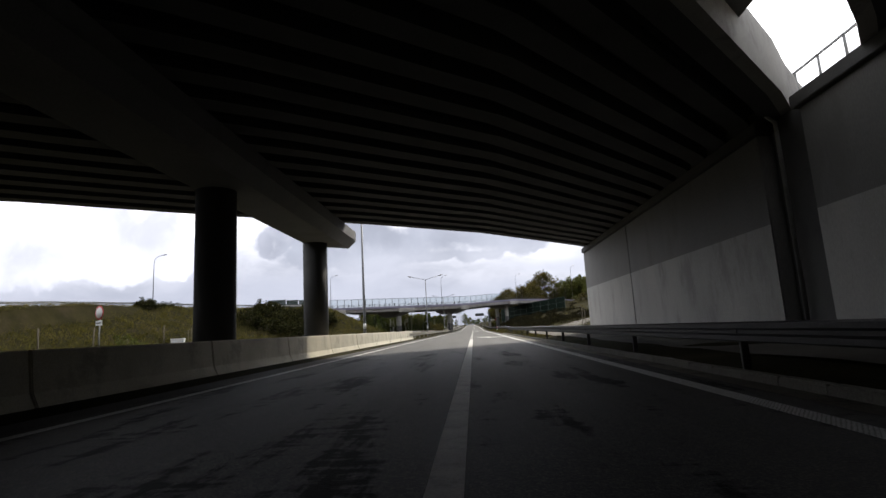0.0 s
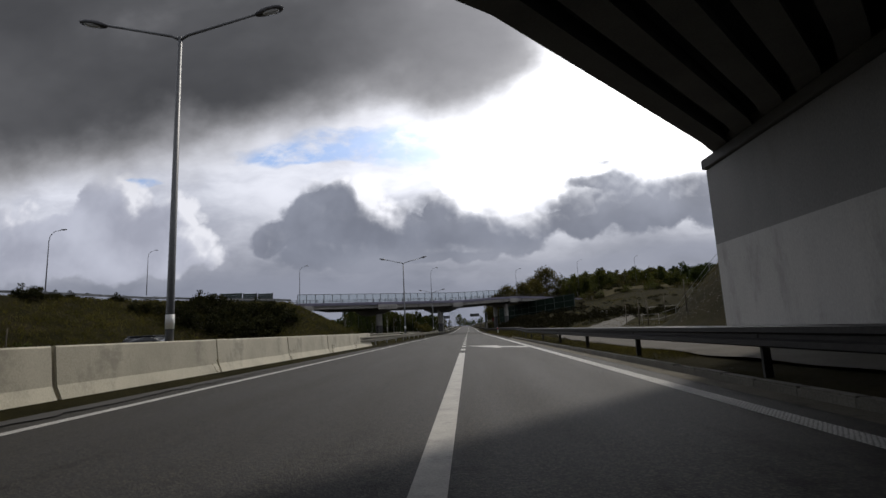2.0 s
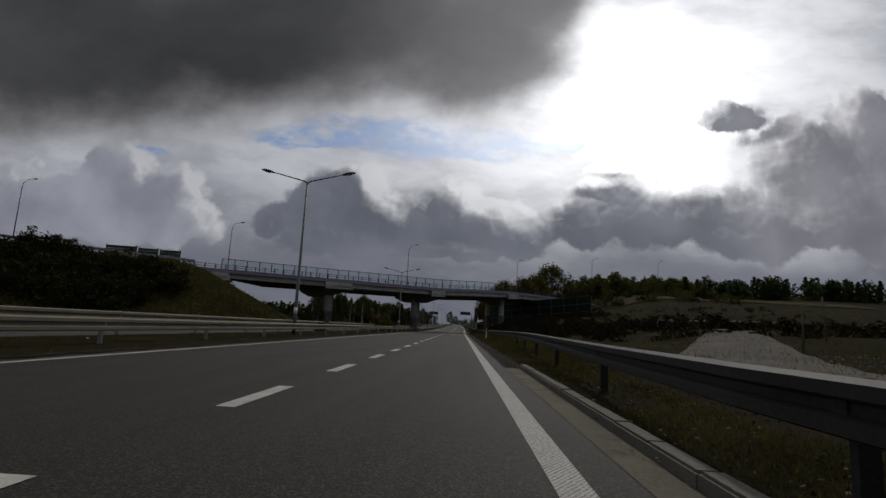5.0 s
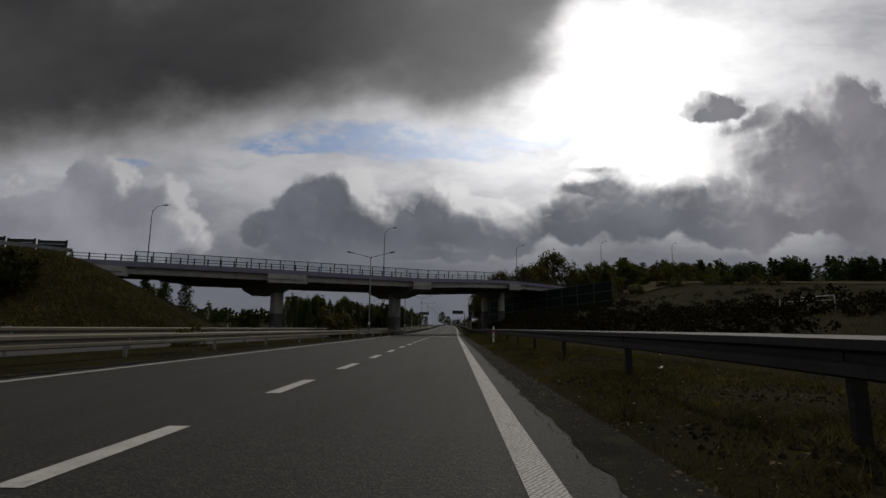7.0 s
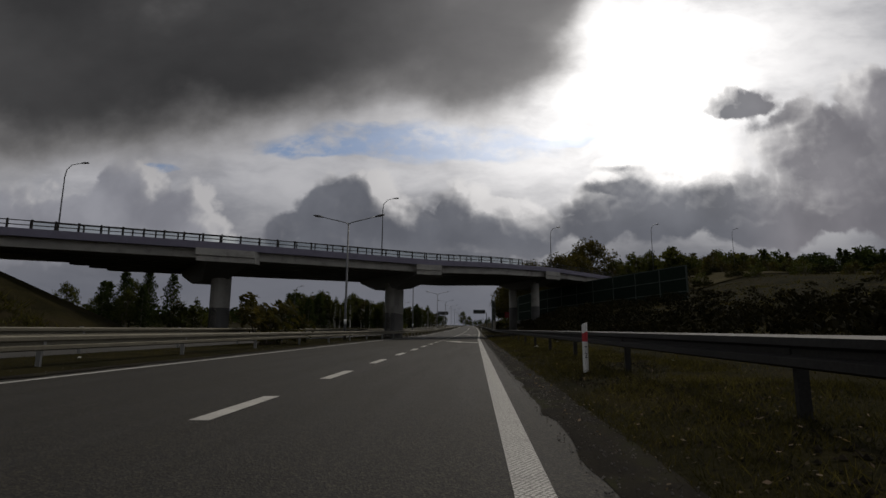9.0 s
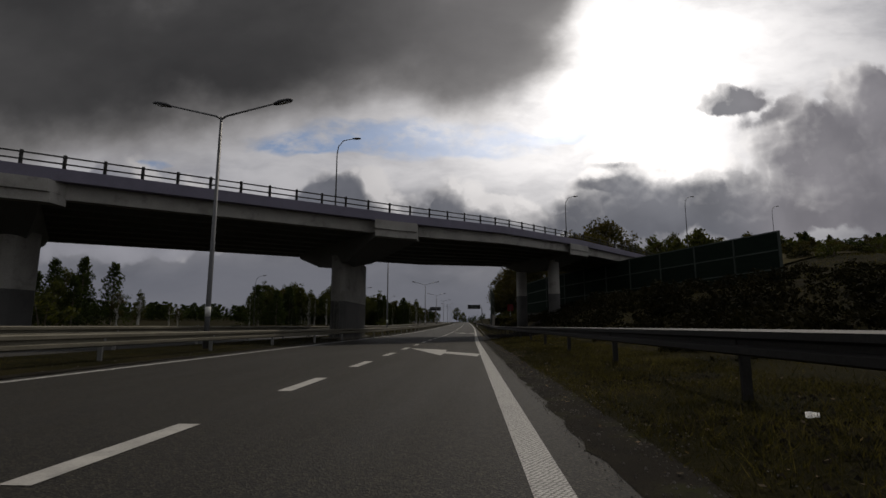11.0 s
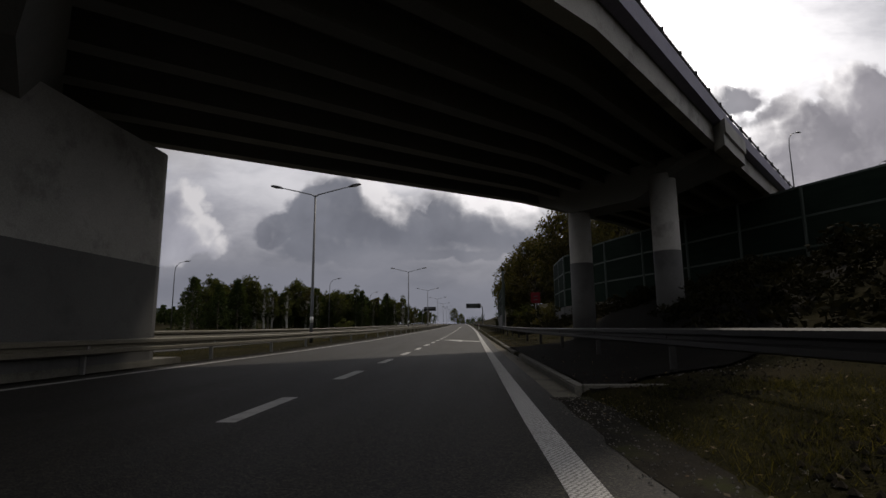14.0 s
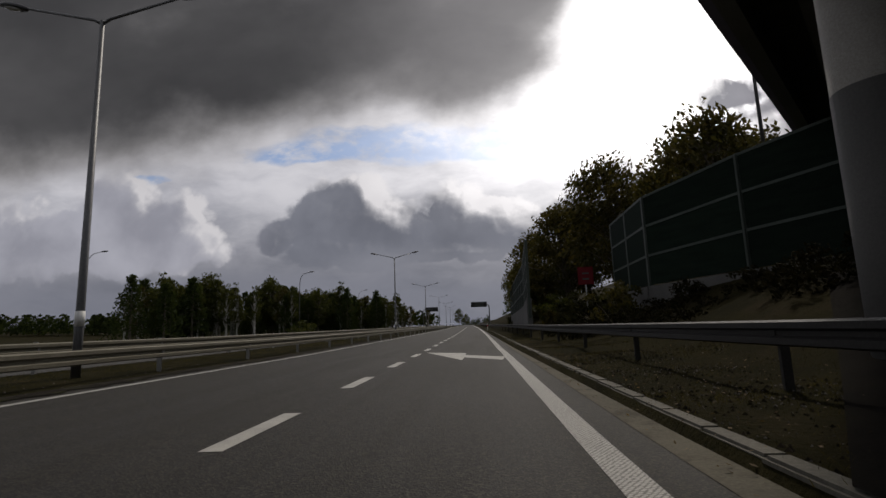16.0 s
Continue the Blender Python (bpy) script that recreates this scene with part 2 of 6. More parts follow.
def asphalt_material(name, dark, light):
    """Chippings of several tones in dark binder, with long wheel-track bands and patches."""
    m = bpy.data.materials.new(name)
    m.use_nodes = True
    n = Nodes(m.node_tree)
    at = n.add("ShaderNodeTexCoord").outputs["Object"]
    v = n.add("ShaderNodeTexVoronoi")
    n.put(v.inputs["Vector"], at)
    v.inputs["Scale"].default_value = 65.0
    chip = n.add("ShaderNodeSeparateColor")
    n.put(chip.inputs[0], v.outputs["Color"])
    mid = n.noise(at, 18.0, 6.0, 0.7)
    long_ = n.noise(n.vec("MULTIPLY", at, (1.3, 0.10, 1.0)), 1.0, 5.0, 0.6)
    patch = n.noise(n.vec("MULTIPLY", at, (1.0, 0.4, 1.0)), 0.35, 5.0, 0.6)
    tone = n.math("ADD", n.math("MULTIPLY", n.math("POWER", chip.outputs[0], 4.0), 1.5), n.math("ADD", n.math("MULTIPLY", mid, 0.45), n.math("ADD", n.math("MULTIPLY", long_, 0.35), n.math("MULTIPLY", patch, 0.25))))
    col = n.mix(n.ramp(tone, 0.38, 1.70), dark, light)
    # damp smears that drip from the first overpass
    place = n.add("ShaderNodeSeparateXYZ")
    n.put(place.inputs[0], at)
    smear = n.noise(n.vec("MULTIPLY", at, (1.15, 0.22, 1.0)), 0.8, 9.0, 0.68)
    ragged = n.noise(n.vec("MULTIPLY", at, (0.8, 3.0, 1.0)), 1.6, 7.0, 0.7)
    wet = n.ramp(n.math("ADD", smear, n.math("MULTIPLY", n.math("SUBTRACT", ragged, 0.5), 0.35)), 0.53, 0.60)
    wet = n.math("MULTIPLY", wet, n.ramp(place.outputs[1], 31.0, 22.0, 0.0, 0.95))
    col = n.mix(wet, col, (0.0035, 0.0035, 0.0034))
    b = n.add("ShaderNodeBsdfPrincipled")
    n.put(b.inputs["Base Color"], col)
    n.put(b.inputs["Specular IOR Level"], n.math("SUBTRACT", 0.25, n.math("MULTIPLY", wet, 0.23)))
    n.put(b.inputs["Roughness"], n.math("ADD", n.math("MULTIPLY", long_, 0.22), 0.60))
    bp = n.add("ShaderNodeBump")
    bp.inputs["Strength"].default_value = 0.6
    bp.inputs["Distance"].default_value = 0.006
    n.put(bp.inputs["Height"], n.math("ADD", v.outputs["Distance"], mid))
    n.put(b.inputs["Normal"], bp.outputs[0])
    m.node_tree.links.new(b.outputs[0], n.add("ShaderNodeOutputMaterial").inputs[0])
    return m


def ribbed_paint(name):
    """White paint with a grid of raised studs; the gaps show dirt."""
    m = bpy.data.materials.new(name)
    m.use_nodes = True
    n = Nodes(m.node_tree)
    at = n.add("ShaderNodeTexCoord").outputs["Object"]
    turned = n.add("ShaderNodeMapping")
    n.put(turned.inputs[0], at)
    turned.inputs["Rotation"].default_value = (0, 0, 0.6)
    v = n.add("ShaderNodeTexVoronoi", voronoi_dimensions="2D")
    n.put(v.inputs["Vector"], turned.outputs[0])
    v.inputs["Scale"].default_value = 27.0
    v.inputs["Randomness"].default_value = 0.25
    stud = n.ramp(v.outputs["Distance"], 0.52, 0.30)
    fine = n.noise(at, 45.0, 5.0, 0.65)
    worn = n.ramp(n.noise(at, 2.2, 6.0, 0.7), 0.48, 0.72)
    white = n.mix(fine, (0.38, 0.375, 0.355), (0.60, 0.59, 0.56))
    col = n.mix(stud, (0.19, 0.187, 0.175), white)
    col = n.mix(n.math("MULTIPLY", worn, 0.45), col, (0.2, 0.2, 0.19))
    b = n.add("ShaderNodeBsdfPrincipled")
    n.put(b.inputs["Base Color"], col)
    b.inputs["Roughness"].default_value = 0.7
    b.inputs["Specular IOR Level"].default_value = 0.25
    bp = n.add("ShaderNodeBump")
    bp.inputs["Strength"].default_value = 0.8
    bp.inputs["Distance"].default_value = 0.006
    n.put(bp.inputs["Height"], stud)
    n.put(b.inputs["Normal"], bp.outputs[0])
    m.node_tree.links.new(b.outputs[0], n.add("ShaderNodeOutputMaterial").inputs[0])
    return m


ASPHALT = asphalt_material("asphalt", (0.0038, 0.0034, 0.0025), (0.044, 0.039, 0.027))
ASPHALT_FAR = material("asphalt_far", (0.022, 0.0215, 0.02), (0.044, 0.042, 0.038), 0.85, 40.0, 0.3, 0.004)
PAINT = material("road_paint", (0.29, 0.283, 0.262), (0.46, 0.448, 0.415), 0.7, 50.0, 2.0, 0.004, stain=(0.2, 0.2, 0.19), stain_size=3.0, stain_amount=0.6)
PAINT_STUD = ribbed_paint("studded_road_paint")
CONCRETE = material("concrete", (0.30, 0.29, 0.265), (0.46, 0.445, 0.41), 0.85, 30.0, 0.5, 0.006, stain=(0.16, 0.155, 0.14), stain_size=0.7, stain_amount=0.6)
CONCRETE_PALE = material("pale_concrete", (0.38, 0.355, 0.275), (0.54, 0.505, 0.40), 0.85, 30.0, 0.8, 0.006, stain=(0.27, 0.25, 0.20), stain_size=0.9, stain_amount=0.7, random_tint=0.05)
# concrete darkened to carry the shade under the overpasses
CONCRETE_SHADE = material("dark_shade_concrete", (0.075, 0.075, 0.073), (0.13, 0.128, 0.122), 0.9, 30.0, 0.5, 0.006)
# coat of the far piers; on the near columns it stands for shade
COAT_AND_SHADE = material("dark_coat_and_shade", (0.085, 0.084, 0.082), (0.12, 0.118, 0.114), 0.8, 25.0, 0.5, 0.004, stain=(0.06, 0.06, 0.058), stain_size=0.6, stain_amount=0.5)
KERB = material("kerb_concrete", (0.085, 0.080, 0.066), (0.165, 0.157, 0.132), 0.9, 30.0, 1.0, 0.006, stain=(0.055, 0.053, 0.044), stain_size=1.5, stain_amount=0.6, random_tint=0.08)
GUTTER = material("gutter_concrete", (0.080, 0.074, 0.058), (0.155, 0.143, 0.112), 0.9, 30.0, 0.8, 0.006, gloss=0.1, stain=(0.045, 0.042, 0.035), stain_size=1.2, stain_amount=0.8)
# grey of the abutment wall, reused as shade tone on the far girders
WALL_SHADE_GREY = material("grey_wall_and_shade_tone", (0.16, 0.16, 0.152), (0.235, 0.23, 0.218), 0.8, 25.0, 0.4, 0.005, stain=(0.15, 0.145, 0.135), stain_size=0.4, stain_amount=0.6, stretch=(1, 1, 0.35))
WALLCOAT = material("pale_wall_coating", (0.33, 0.325, 0.305), (0.44, 0.43, 0.40), 0.75, 25.0, 0.4, 0.004, stain=(0.19, 0.183, 0.17), stain_size=0.6, stain_amount=0.5, stretch=(1, 1, 0.35))
VIOLET = material("violet_fascia_paint", (0.175, 0.165, 0.22), (0.235, 0.22, 0.29), 0.6, 20.0, 0.6, 0.003, stain=(0.15, 0.14, 0.18), stain_size=0.5, stain_amount=0.5)
STEEL = material("galvanised_steel", (0.23, 0.23, 0.225), (0.36, 0.36, 0.35), 0.5, 25.0, 0.8, 0.002, metal=0.75, stain=(0.16, 0.14, 0.11), stain_size=1.2, stain_amount=0.5)
# rail steel with the sun's warm light mixed into its tone
RAIL_STEEL = material("sun_warm_rail", (0.125, 0.114, 0.083), (0.19, 0.176, 0.135), 0.6, 25.0, 0.8, 0.002, metal=0.25, stain=(0.11, 0.10, 0.08), stain_size=1.2, stain_amount=0.5)
STEEL_DARK = material("weathered_steel", (0.016, 0.0155, 0.0148), (0.042, 0.040, 0.037), 0.6, 25.0, 0.8, 0.002, metal=0.2, gloss=0.3)
POLE = material("lamp_pole_steel", (0.11, 0.112, 0.115), (0.165, 0.168, 0.17), 0.5, 15.0, 0.7, 0.001, metal=0.6)
LAMP_BODY = material("lamp_housing", (0.05, 0.05, 0.055), (0.09, 0.09, 0.095), 0.5, 15.0, 2.0, 0.001)
LAMP_GLASS = material("lamp_cover", (0.45, 0.46, 0.47), (0.55, 0.56, 0.57), 0.25, 10.0, 2.0, 0.0)
BRACKET = material("dark_paint_bracket", (0.03, 0.03, 0.033), (0.06, 0.06, 0.062), 0.6, 30.0, 2.0, 0.001)
EARTH = material("grass_ground", (0.008, 0.008, 0.003), (0.026, 0.0225, 0.0095), 0.95, 14.0, 0.45, 0.08, stain=(0.036, 0.028, 0.017), stain_size=0.3, stain_amount=0.5, gloss=0.02)
STRAW = material("straw_grass", (0.030, 0.026, 0.012), (0.062, 0.053, 0.025), 0.95, 10.0, 0.25, 0.06, stain=(0.024, 0.022, 0.010), stain_size=0.12, stain_amount=0.7, gloss=0.02)
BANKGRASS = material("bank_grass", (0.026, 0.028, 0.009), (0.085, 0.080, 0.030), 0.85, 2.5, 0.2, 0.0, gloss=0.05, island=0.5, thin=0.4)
# bare soil, darkened well below its own tone for the overpass shade
UNDER_SHADE = material("shade_dark_soil", (0.004, 0.0037, 0.0032), (0.015, 0.0134, 0.011), 0.95, 40.0, 1.6, 0.03, gloss=0.03)
SOIL = material("gritty_soil", (0.007, 0.006, 0.0048), (0.030, 0.026, 0.0195), 0.95, 45.0, 1.6, 0.02, stain=(0.028, 0.031, 0.011), stain_size=1.6, stain_amount=0.8, gloss=0.05)
PATHMAT = material("pale_path", (0.062, 0.057, 0.048), (0.110, 0.102, 0.088), 0.9, 30.0, 0.5, 0.006, stain=(0.05, 0.045, 0.037), stain_size=0.4, stain_amount=0.5, gloss=0.1)
GREENPANEL = material("dark_green_panel", (0.006, 0.011, 0.008), (0.013, 0.021, 0.015), 0.8, 12.0, 0.7, 0.003, random_tint=0.15, stretch=(1, 1, 6), gloss=0.05)
FRAMEGREEN = material("pale_green_steel", (0.035, 0.046, 0.039), (0.064, 0.078, 0.066), 0.6, 20.0, 1.0, 0.001, metal=0.2)
LEAF = material("leaves", (0.022, 0.031, 0.008), (0.070, 0.078, 0.023), 0.7, 3.0, 0.35, 0.0, gloss=0.08, island=0.45, thin=0.35)
LEAF_AUTUMN = material("turning_leaves", (0.020, 0.025, 0.007), (0.075, 0.064, 0.021), 0.7, 3.0, 0.3, 0.0, gloss=0.08, island=0.45, thin=0.35)
LEAF_DARK = material("conifer_needles", (0.012, 0.022, 0.007), (0.042, 0.058, 0.020), 0.8, 3.0, 0.3, 0.0, gloss=0.05, island=0.45, thin=0.35)
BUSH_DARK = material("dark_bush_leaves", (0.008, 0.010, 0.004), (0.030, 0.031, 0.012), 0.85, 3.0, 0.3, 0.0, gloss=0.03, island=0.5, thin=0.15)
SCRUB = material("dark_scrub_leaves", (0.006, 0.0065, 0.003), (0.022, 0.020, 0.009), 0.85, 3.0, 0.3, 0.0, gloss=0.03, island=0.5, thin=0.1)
BARK = material("bark", (0.06, 0.05, 0.04), (0.15, 0.13, 0.10), 0.95, 12.0, 1.5, 0.02, stretch=(1, 1, 0.2))
BIRCHBARK = material("birch_bark", (0.25, 0.24, 0.22), (0.55, 0.54, 0.5), 0.85, 6.0, 1.5, 0.01, stretch=(1, 1, 3))
WHITE = material("white_plastic", (0.62, 0.62, 0.60), (0.74, 0.74, 0.72), 0.5, 20.0, 3.0, 0.001)
# sign red darkened for the shade the board stands in
RED_SHADED = material("shaded_red_board", (0.10, 0.012, 0.016), (0.16, 0.018, 0.022), 0.8, 20.0, 3.0, 0.0, gloss=0.1)
RED = material("red_reflector", (0.36, 0.03, 0.04), (0.48, 0.045, 0.055), 0.4, 20.0, 3.0, 0.0)
BLACK = material("black_paint", (0.012, 0.012, 0.012), (0.02, 0.02, 0.02), 0.5, 20.0, 3.0, 0.0)
SCREENPANEL = material("dark_green_screen_board", (0.020, 0.030, 0.024), (0.040, 0.055, 0.045), 0.7, 12.0, 0.7, 0.002, gloss=0.1)
GREYPANEL = material("grey_screen_panel", (0.045, 0.055, 0.050), (0.075, 0.088, 0.080), 0.6, 12.0, 0.7, 0.002)


def glass_material(name, colour, alpha_mix):
    m = bpy.data.materials.new(name)
    m.use_nodes = True
    n = Nodes(m.node_tree)
    clear = n.add("ShaderNodeBsdfTransparent")
    clear.inputs[0].default_value = (*colour, 1)
    gloss = n.add("ShaderNodeBsdfGlossy")
    gloss.inputs["Roughness"].default_value = 0.08
    mixn = n.add("ShaderNodeMixShader")
    mixn.inputs[0].default_value = alpha_mix
    m.node_tree.links.new(clear.outputs[0], mixn.inputs[1])
    m.node_tree.links.new(gloss.outputs[0], mixn.inputs[2])
    m.node_tree.links.new(mixn.outputs[0], n.add("ShaderNodeOutputMaterial").inputs[0])
    return m


SCREEN_GLASS = glass_material("tinted_screen_glass", (0.86, 0.89, 0.89), 0.05)
CAR_GLASS = material("car_glass", (0.01, 0.012, 0.014), (0.02, 0.022, 0.025), 0.1, 5.0, 1.0, 0.0)
CAR_PAINT = material("dark_grey_car_paint", (0.035, 0.037, 0.042), (0.05, 0.052, 0.058), 0.3, 5.0, 1.0, 0.0, metal=0.4)
SILVER_PAINT = material("silver_car_paint", (0.33, 0.34, 0.35), (0.40, 0.41, 0.42), 0.3, 5.0, 1.0, 0.0, metal=0.6)
TYRE = material("tyre_rubber", (0.012, 0.012, 0.012), (0.025, 0.025, 0.025), 0.85, 20.0, 2.0, 0.002)


# ---------------- mesh helpers ----------------
def mesh(name, verts, faces, mat, smooth=False):
    me = bpy.data.meshes.new(name)
    me.from_pydata([tuple(v) for v in verts], [], faces)
    me.materials.append(mat)
    if smooth:
        me.polygons.foreach_set("use_smooth", [True] * len(me.polygons))
    me.update()
    return me


def part(name, data, parent, label="", m=None):
    ob = new(name, data)
    ob.parent = parent
    if m is not None:
        ob.matrix_basis = m
    return tagged(ob, label) if label else ob


def thing(name, label, category, group="", m=None):
    ob = new(name)
    ob.empty_display_size = 0.2
    if m is not None:
        ob.matrix_basis = m
    return tagged(ob, label, category, group)


def from_bm(name, bm, mat, smooth=False):
    me = bpy.data.meshes.new(name)
    bmesh.ops.recalc_face_normals(bm, faces=bm.faces)
    bm.to_mesh(me)
    bm.free()
    me.materials.append(mat)
    if smooth:
        me.polygons.foreach_set("use_smooth", [True] * len(me.polygons))
    return me


def box_mesh(name, sx, sy, sz, mat, bevel=0.0, base=False):
    """A box round the origin (or standing on it), with bevelled edges."""
    bm = bmesh.new()
    bmesh.ops.create_cube(bm, size=1.0)
    bmesh.ops.scale(bm, vec=(sx, sy, sz), verts=bm.verts)
    if base:
        bmesh.ops.translate(bm, vec=(0, 0, sz / 2), verts=bm.verts)
    if bevel:
        bmesh.ops.bevel(bm, geom=bm.edges[:], offset=bevel, segments=2, affect="EDGES", profile=0.6)
    return from_bm(name, bm, mat)


def sweep(name, profile, path, mat, smooth=False, close=True, up=Vector((0, 0, 1))):
    """A closed or open profile (across, up) carried along a path, mitred at the bends."""
    path = [Vector(p) for p in path]
    verts, faces, k = [], [], len(profile)
    for i, p in enumerate(path):
        a = (p - path[i - 1]) if i else None
        b = (path[i + 1] - p) if i + 1 < len(path) else None
        d = ((a.normalized() if a else Vector()) + (b.normalized() if b else Vector())).normalized()
        side = d.cross(up)
        side = side.normalized() if side.length > 1e-4 else Vector((1, 0, 0))
        if a and b:
            cosine = max(0.4, abs(d.dot(a.normalized())))
            side = side / cosine
        w = up if abs(d.z) < 0.7 else d.cross(side.normalized()) * -1
        verts += [p + side * u + w * v for u, v in profile]
    for i in range(len(path) - 1):
        for j in range(k if close else k - 1):
            j2 = (j + 1) % k
            faces.append((i * k + j, i * k + j2, (i + 1) * k + j2, (i + 1) * k + j))
    if close:
        faces.append(tuple(reversed(range(k))))
        faces.append(tuple(range((len(path) - 1) * k, len(path) * k)))
    bm = bmesh.new()
    vs = [bm.verts.new(v) for v in verts]
    for f in faces:
        bm.faces.new([vs[i] for i in f])
    return from_bm(name, bm, mat, smooth)


def rect(w, z0, z1):
    return [(-w / 2, z0), (w / 2, z0), (w / 2, z1), (-w / 2, z1)]


def tube(name, path, radii, mat, sides=10):
    """A round bar along a path with a radius at each point."""
    path = [Vector(p) for p in path]
    if not isinstance(radii, (list, tuple)):
        radii = [radii] * len(path)
    verts, faces = [], []
    ref = Vector((1, 0, 0)) if abs((path[-1] - path[0]).normalized().x) < 0.8 else Vector((0, 1, 0))
    for i, p in enumerate(path):
        d = (path[min(i + 1, len(path) - 1)] - path[max(i - 1, 0)]).normalized()
        u = d.cross(ref).normalized()
        w = d.cross(u)
        for j in range(sides):
            a = 2 * math.pi * j / sides
            verts.append(p + (u * math.cos(a) + w * math.sin(a)) * radii[i])
    for i in range(len(path) - 1):
        for j in range(sides):
            j2 = (j + 1) % sides
            faces.append((i * sides + j, i * sides + j2, (i + 1) * sides + j2, (i + 1) * sides + j))
    faces.append(tuple(reversed(range(sides))))
    faces.append(tuple(range((len(path) - 1) * sides, len(path) * sides)))
    return mesh(name, verts, faces, mat, True)


def prism(name, outline, z0, z1, mat, bevel=0.0):
    """A flat outline in plan raised between two heights (each a number or one height a corner)."""
    k = len(outline)
    lo = z0 if isinstance(z0, (list, tuple)) else [z0] * k
    hi = z1 if isinstance(z1, (list, tuple)) else [z1] * k
    bm = bmesh.new()
    a = [bm.verts.new((x, y, z)) for (x, y), z in zip(outline, lo)]
    b = [bm.verts.new((x, y, z)) for (x, y), z in zip(outline, hi)]
    bm.faces.new(list(reversed(a)))
    bm.faces.new(b)
    for i in range(k):
        j = (i + 1) % k
        bm.faces.new((a[i], a[j], b[j], b[i]))
    if bevel:
        bmesh.ops.recalc_face_normals(bm, faces=bm.faces)
        bmesh.ops.bevel(bm, geom=[e for e in bm.edges if e.calc_face_angle(0) > 0.5], offset=bevel, segments=2, affect="EDGES")
    return from_bm(name, bm, mat)


def lerp_path(points, x):
    """The value at x on a line through (x, value) points, carried on straight at both ends."""
    for (x0, v0), (x1, v1) in zip(points, points[1:]):
        if x <= x1 or (x1, v1) == points[-1]:
            return v0 + (v1 - v0) * (x - x0) / (x1 - x0)


def smooth01(a, b, x):
    t = min(1.0, max(0.0, (x - a) / (b - a)))
    return t * t * (3 - 2 * t)


# ---------------- plan ----------------
X_LEFT, X_RIGHT = -5.72, 3.55          # edge lines
FRONT = [(-60, -3.5), (-18.5, 18.7), (-12.0, 23.5), (-5.2, 28.0), (1.4, 33.1), (9.6, 41.9), (12.5, 45.5), (60, 95)]   # near overpass: front edge
NEAR = [(-90, 104), (-36.4, 136.7), (-19.0, 146.9), (-2.0, 160.6), (6.0, 169.0), (15.0, 181.0), (25.5, 193.8), (32.0, 201.5), (90, 266)]  # far overpass: edge towards the camera
NEAR_Z = [(-90, 7.6), (-36.4, 7.9), (-19.0, 7.95), (-2.0, 8.25), (15.0, 9.75), (25.5, 9.95), (32.0, 9.9), (90, 8.6)]           # top of its side beam
DEPTH2 = [(-90, 20.0), (-20.0, 20.0), (-2.8, 19.0), (8.0, 18.4), (15.0, 17.8), (90, 17.5)]


def front_y(x):
    return lerp_path(FRONT, x)


def near_y(x):
    return lerp_path(NEAR, x)


def near_z(x):
    return lerp_path(NEAR_Z, x)


# far on the road swings gently and climbs: y, sideways; y, height
SWING = [(-500, 0.0), (165, 0.0), (200, 0.35), (236, 0.6), (285, 0.6), (335, 0.42), (384, 0.0), (500, -1.1), (674, -3.3), (1200, -14.0), (4000, -80.0)]
CLIMB = [(-500, 0.0), (184, 0.0), (204, 0.10), (236, 0.42), (284, 0.9), (384, 1.95), (676, 5.2), (900, 7.0), (4000, 9.0)]


def swing(y):
    return lerp_path(SWING, y)


def climb(y):
    return lerp_path(CLIMB, y)


# ---------------- ground ----------------
RAIL_R = [(-30, 4.75), (40, 4.85), (62, 4.9), (75, 5.6), (90, 6.3), (150, 6.6), (176, 6.7), (190, 6.4), (400, 5.6)]     # right guard rail: y, x


def height(x, y):
    return base_height(x, y) + climb(y)


